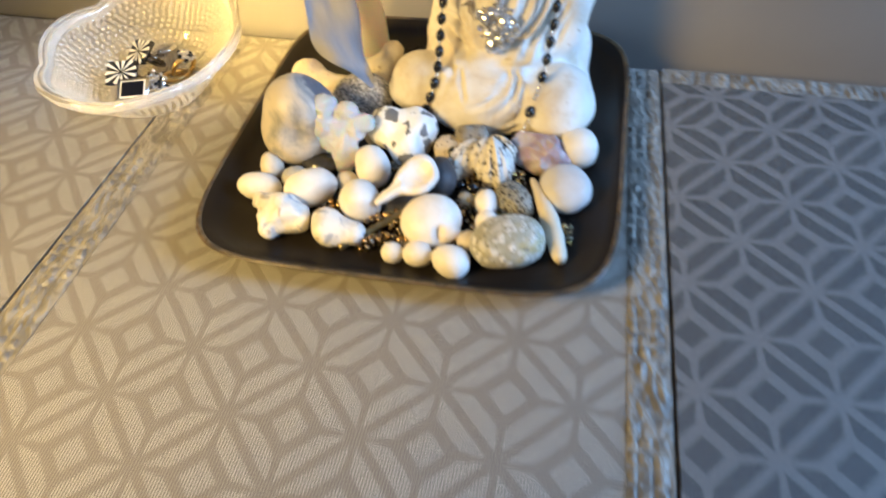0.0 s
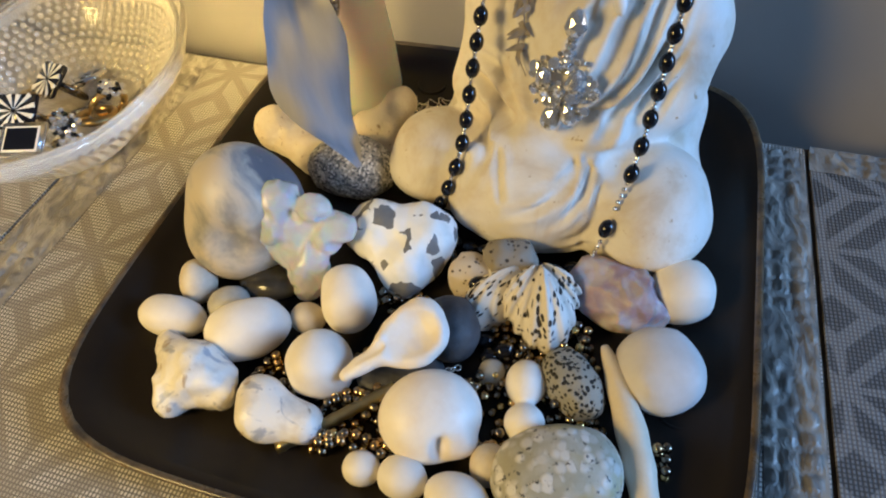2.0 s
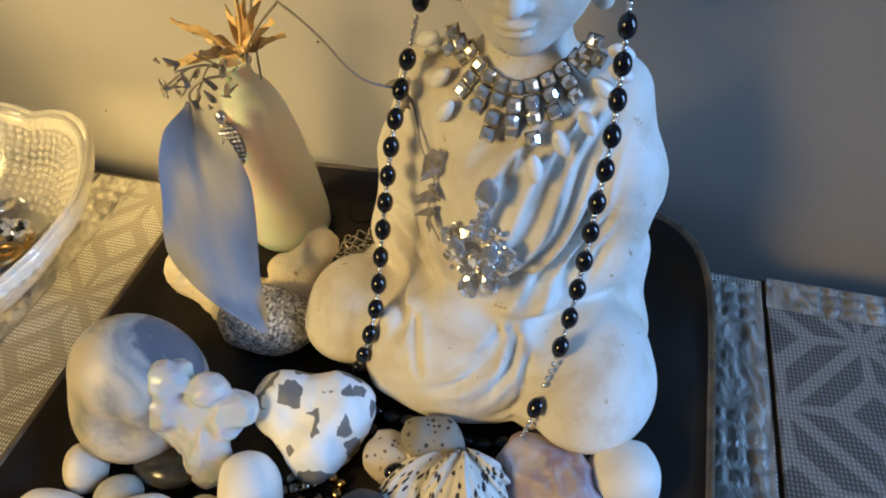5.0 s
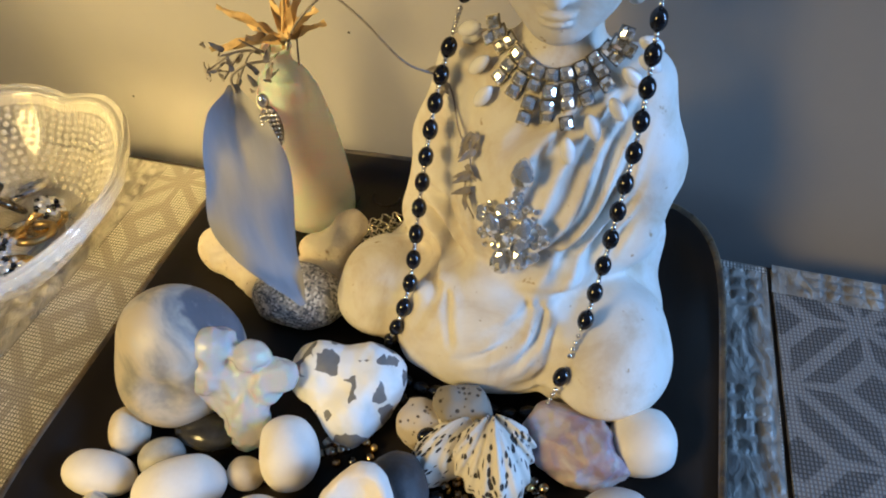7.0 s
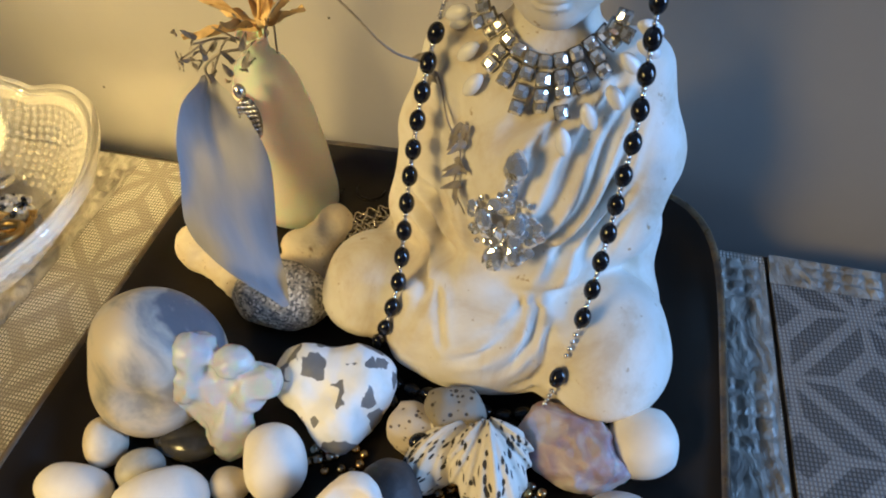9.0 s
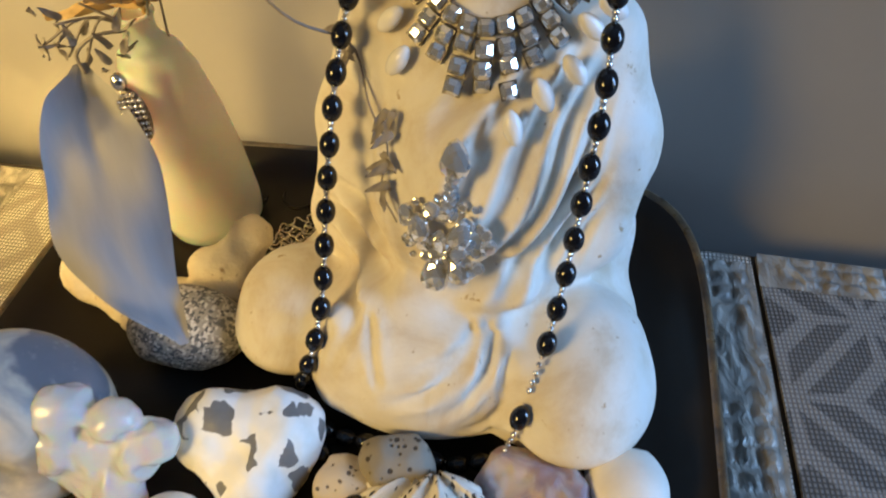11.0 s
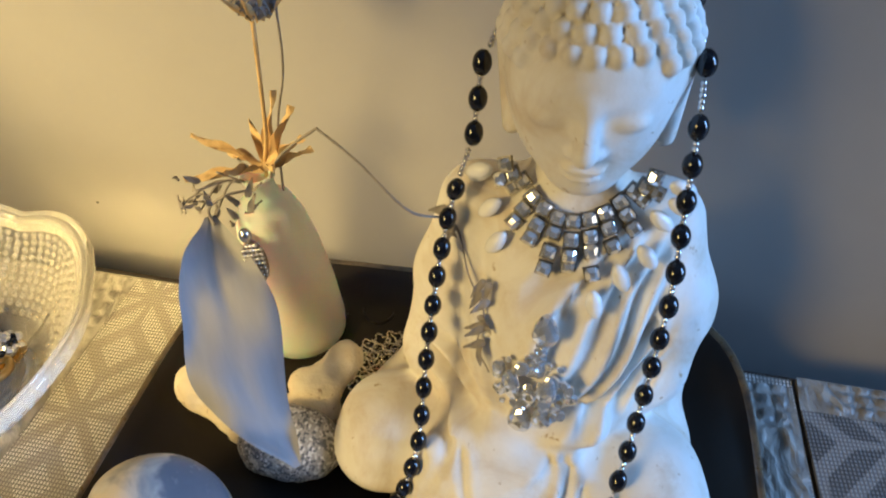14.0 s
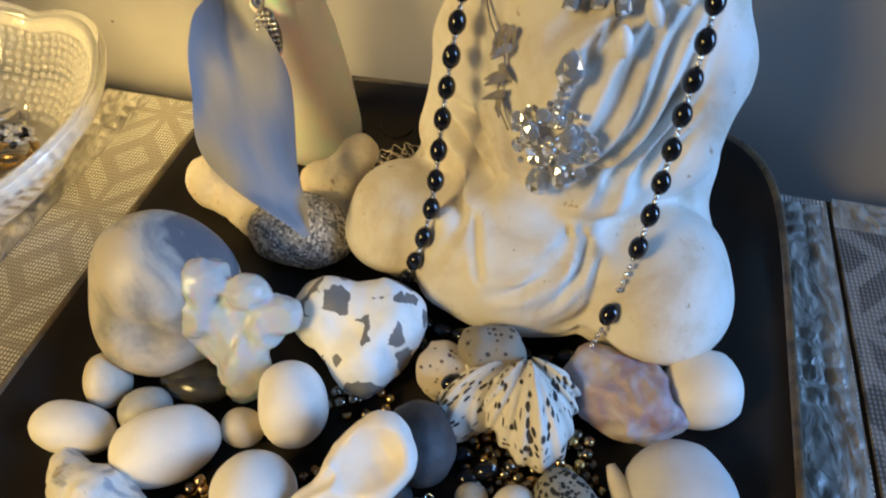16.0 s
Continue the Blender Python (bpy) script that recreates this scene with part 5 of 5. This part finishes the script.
for u, w, n in ((-0.030, 0.121, 4), (-0.012, 0.108, 4), (-0.017, 0.097, 3), (-0.012, 0.089, 2)):
    for k in range(n):
        m = face(u + rng.uniform(-0.004, 0.004), w + rng.uniform(-0.004, 0.004), 0.0024, rng.uniform(100, 260))
        part("leaf", side, None, sprig, "small grey dried leaf", at=S @ m @ pose(0, 0, 0, rng.uniform(5, 30), 0, 0))
for k in range(22):
    c = Vector((-0.103, 0.508, 0.112)) + Vector((rng.uniform(-0.020, 0.014), rng.uniform(-0.010, 0.006), rng.uniform(-0.013, 0.012)))
    part("leaf", side, None, sprig, "small grey dried leaf", at=Matrix.Translation(c) @ pose(0, 0, 0, rng.uniform(20, 160), rng.uniform(-40, 40), rng.uniform(0, 360)))
for q in ((-0.122, 0.503, 0.112), (-0.112, 0.500, 0.122), (-0.104, 0.507, 0.126), (-0.118, 0.508, 0.104), (-0.110, 0.505, 0.104)):
    part("twig", tube(spline([(-0.090, 0.518, 0.107), ((q[0] - 0.090) / 2, 0.511, 0.118), q], 12), 0.0005, 5), LILAC, sprig)

# thin chain lying behind the coral
chain = thing("wire_chain", None, None, pose(0, 0, 0), "thin antique gold wire chain with flower loops", "chain")
rng = random.Random(4)
loopm = tube([(0.0042 * math.cos(t) * (1 + 0.25 * math.cos(4 * t)), 0.0042 * math.sin(t) * (1 + 0.25 * math.cos(4 * t)), 0) for t in [2 * math.pi * k / 28 for k in range(29)]], 0.00048, 5)
loopm = mesh_of("loop", loopm, PALEGOLD)
for k in range(30):
    part("loop", loopm, None, chain, at=pose(-0.056 + 0.0045 * (k % 5) + rng.uniform(-0.001, 0.001), 0.474 + 0.0058 * (k // 5) + 0.01 * (k % 5) / 5, FLOOR + 0.001 + rng.uniform(0, 0.003), rng.uniform(-25, 25), rng.uniform(-25, 25), rng.uniform(0, 90)))

# ---- the glass bowl with rings ----
BOWL = pose(-0.2645, 0.4750, 0.0, 0, 0, 0)
OVAL = (0.94, 1.03)
bowl = thing("glass_bowl", None, None, BOWL, "clear pressed glass bowl with beaded sides and a scalloped rim", "bowl")


def bowl_radius(z):
    t = min(1, max(0, (z - 0.006) / 0.050))
    return 0.030 + 0.053 * t ** 0.62


def scallop(r, z, a):
    k = (r - 0.03) / 0.05
    lobe = 1.6 * abs(math.cos(3 * a + 0.5)) - 1
    return r * (1 + 0.034 * k * lobe), z + 0.0030 * k * lobe


outer = [(0.004, 0.002), (0.026, 0.002), (0.029, 0.0005), (0.031, 0.003)] + [(bowl_radius(z) + 0.001, z) for z in (0.008, 0.013, 0.019, 0.026, 0.034, 0.043, 0.053)]
inner = [(0.0845, 0.0565), (0.0825, 0.0570)] + [(bowl_radius(z) - 0.0022, z + 0.001) for z in (0.053, 0.042, 0.034, 0.026, 0.019, 0.013)] + [(0.024, 0.0075), (0.003, 0.007)]
rings = []
for r, z in outer + inner:
    ring = []
    for k in range(120):
        a = 2 * math.pi * k / 120
        rr, zz = scallop(max(r, 0.03), z, a) if r > 0.031 else (r, z)
        ring.append((OVAL[0] * rr * math.cos(a), OVAL[1] * rr * math.sin(a), zz))
    rings.append(ring)
part("glass_body", loft(rings), GLASS, bowl).visible_shadow = False
band = []
for r, z in ((0.0830, 0.0465), (0.0868, 0.0510), (0.0882, 0.0555), (0.0868, 0.0588), (0.0830, 0.0584), (0.0800, 0.0550), (0.0785, 0.0500)):
    band.append([(OVAL[0] * rr * math.cos(a), OVAL[1] * rr * math.sin(a), zz) for a, (rr, zz) in [(a, scallop(r, z, a)) for a in [2 * math.pi * k / 120 for k in range(120)]]])
part("rim", loft(band, False, False), BEADGLASS, bowl, "thick frosty scalloped rim").visible_shadow = False
nub = bmesh.new()
for row in range(11):
    z = 0.0150 + row * 0.0034
    r = bowl_radius(z) - 0.0022
    n = int(2 * math.pi * r / 0.0060)
    for k in range(n):
        a = 2 * math.pi * (k + 0.5 * (row % 2)) / n
        rr, zz = scallop(r, z, a)
        out = bmesh.ops.create_icosphere(nub, subdivisions=2, radius=0.0019)
        for v in out["verts"]:
            v.co += Vector((OVAL[0] * rr * math.cos(a), OVAL[1] * rr * math.sin(a), zz))
tagged(part("beading", nub, BEADGLASS, bowl, "rows of pressed glass beads"), kind="stuff").visible_shadow = False


def ring_thing(x, y, z, tilt, rz, top, label):
    r = thing("finger_ring", None, None, BOWL @ pose(x, y, z, tilt[0], tilt[1], rz) @ Matrix.Scale(1.18, 4), label, "ring", "rings in the bowl")
    part("band", tube([(0.0088 * math.cos(t), 0, 0.0088 * math.sin(t)) for t in [2 * math.pi * k / 36 for k in range(37)]], 0.0019, 8), DARKGOLD if top == "band" else SILVER if top in ("plain", "frame") else GUNMETAL if top == "burst" else GOLD, r)
    if top in ("burst", "frame"):
        bm = box(bmesh.new(), -0.0112, 0.0112, -0.0092, 0.0092, 0.0088, 0.0114)
        bmesh.ops.bevel(bm, geom=list(bm.edges), offset=0.0008, segments=2, affect="EDGES")
        part("bezel", bm, SILVER if top == "frame" else ENAMEL, r)
        if top == "frame":
            part("inner_border", box(bmesh.new(), -0.0086, 0.0086, -0.0066, 0.0066, 0.0110, 0.0118), PEARL, r, "pale inner border", False)
            part("stone", box(bmesh.new(), -0.0076, 0.0076, -0.0056, 0.0056, 0.0112, 0.0121), ENAMEL, r, "black rectangular stone", False)
        else:
            for k in range(11):
                a = math.pi * (k + 0.5) / 5.5
                bm = bmesh.new()
                c, s = math.cos(a), math.sin(a)
                L = 0.0086 / max(abs(c) * 0.82, abs(s))
                w = 0.0013
                vs = [bm.verts.new(p) for p in ((0.0012 * c, 0.0012 * s, 0.0117), (L * c + w * s, L * s - w * c, 0.0117), (L * c - w * s, L * s + w * c, 0.0117))]
                lo = [bm.verts.new((p.co.x, p.co.y, 0.0110)) for p in vs]
                bm.faces.new(vs)
                for i in range(3):
                    bm.faces.new((vs[i], lo[i], lo[(i + 1) % 3], vs[(i + 1) % 3]))
                part("ray", bm, PEARL, r, "white enamel ray", False)
    elif top == "cluster":
        rng = random.Random(1)
        for k in range(22):
            a, q = k * 2.4, 0.0068 * math.sqrt(k / 22)
            part("crystal", (tiny, tiny, jet)[k % 3], None, r, at=Matrix.Translation((q * math.cos(a), q * math.sin(a), 0.0095 + 0.002 * (1 - k / 22))) @ pose(0, 0, 0, 20 * math.sin(k), 20 * math.cos(k), 40 * k) @ Matrix.Scale((0.9, 0.65, 0.42)[k % 3], 4))
    return r


ring_thing(-0.0135, 0.024, 0.02, (30, -12), -28, "burst", "dark metal ring with a square black and white ray pattern")
ring_thing(-0.0225, -0.007, 0.021, (26, 0), 4, "burst", "dark metal ring with a square black and white fan pattern")
ring_thing(-0.0045, -0.031, 0.0205, (22, 0), 6, "frame", "silver framed ring with a black rectangular stone")
ring_thing(0.0185, 0.013, 0.0185, (20, 24), 60, "cluster", "silver ring with a glittering crystal cluster")
ring_thing(-0.0035, 0.0, 0.0165, (62, 15), 20, "cluster", "gold ring set with dark and clear crystals")
ring_thing(-0.0345, 0.024, 0.018, (70, -10), 15, "band", "broad gold ring lying on its side")
ring_thing(0.0115, -0.019, 0.0165, (60, 12), 28, "cluster", "dark ring with small crystals lying tilted")
ring_thing(-0.0085, 0.04, 0.0165, (68, 12), 75, "plain", "silver ring lying on its side")
ring_thing(0.0125, 0.006, 0.015, (80, 10), 50, "band", "narrow gold ring beside the crystal cluster")
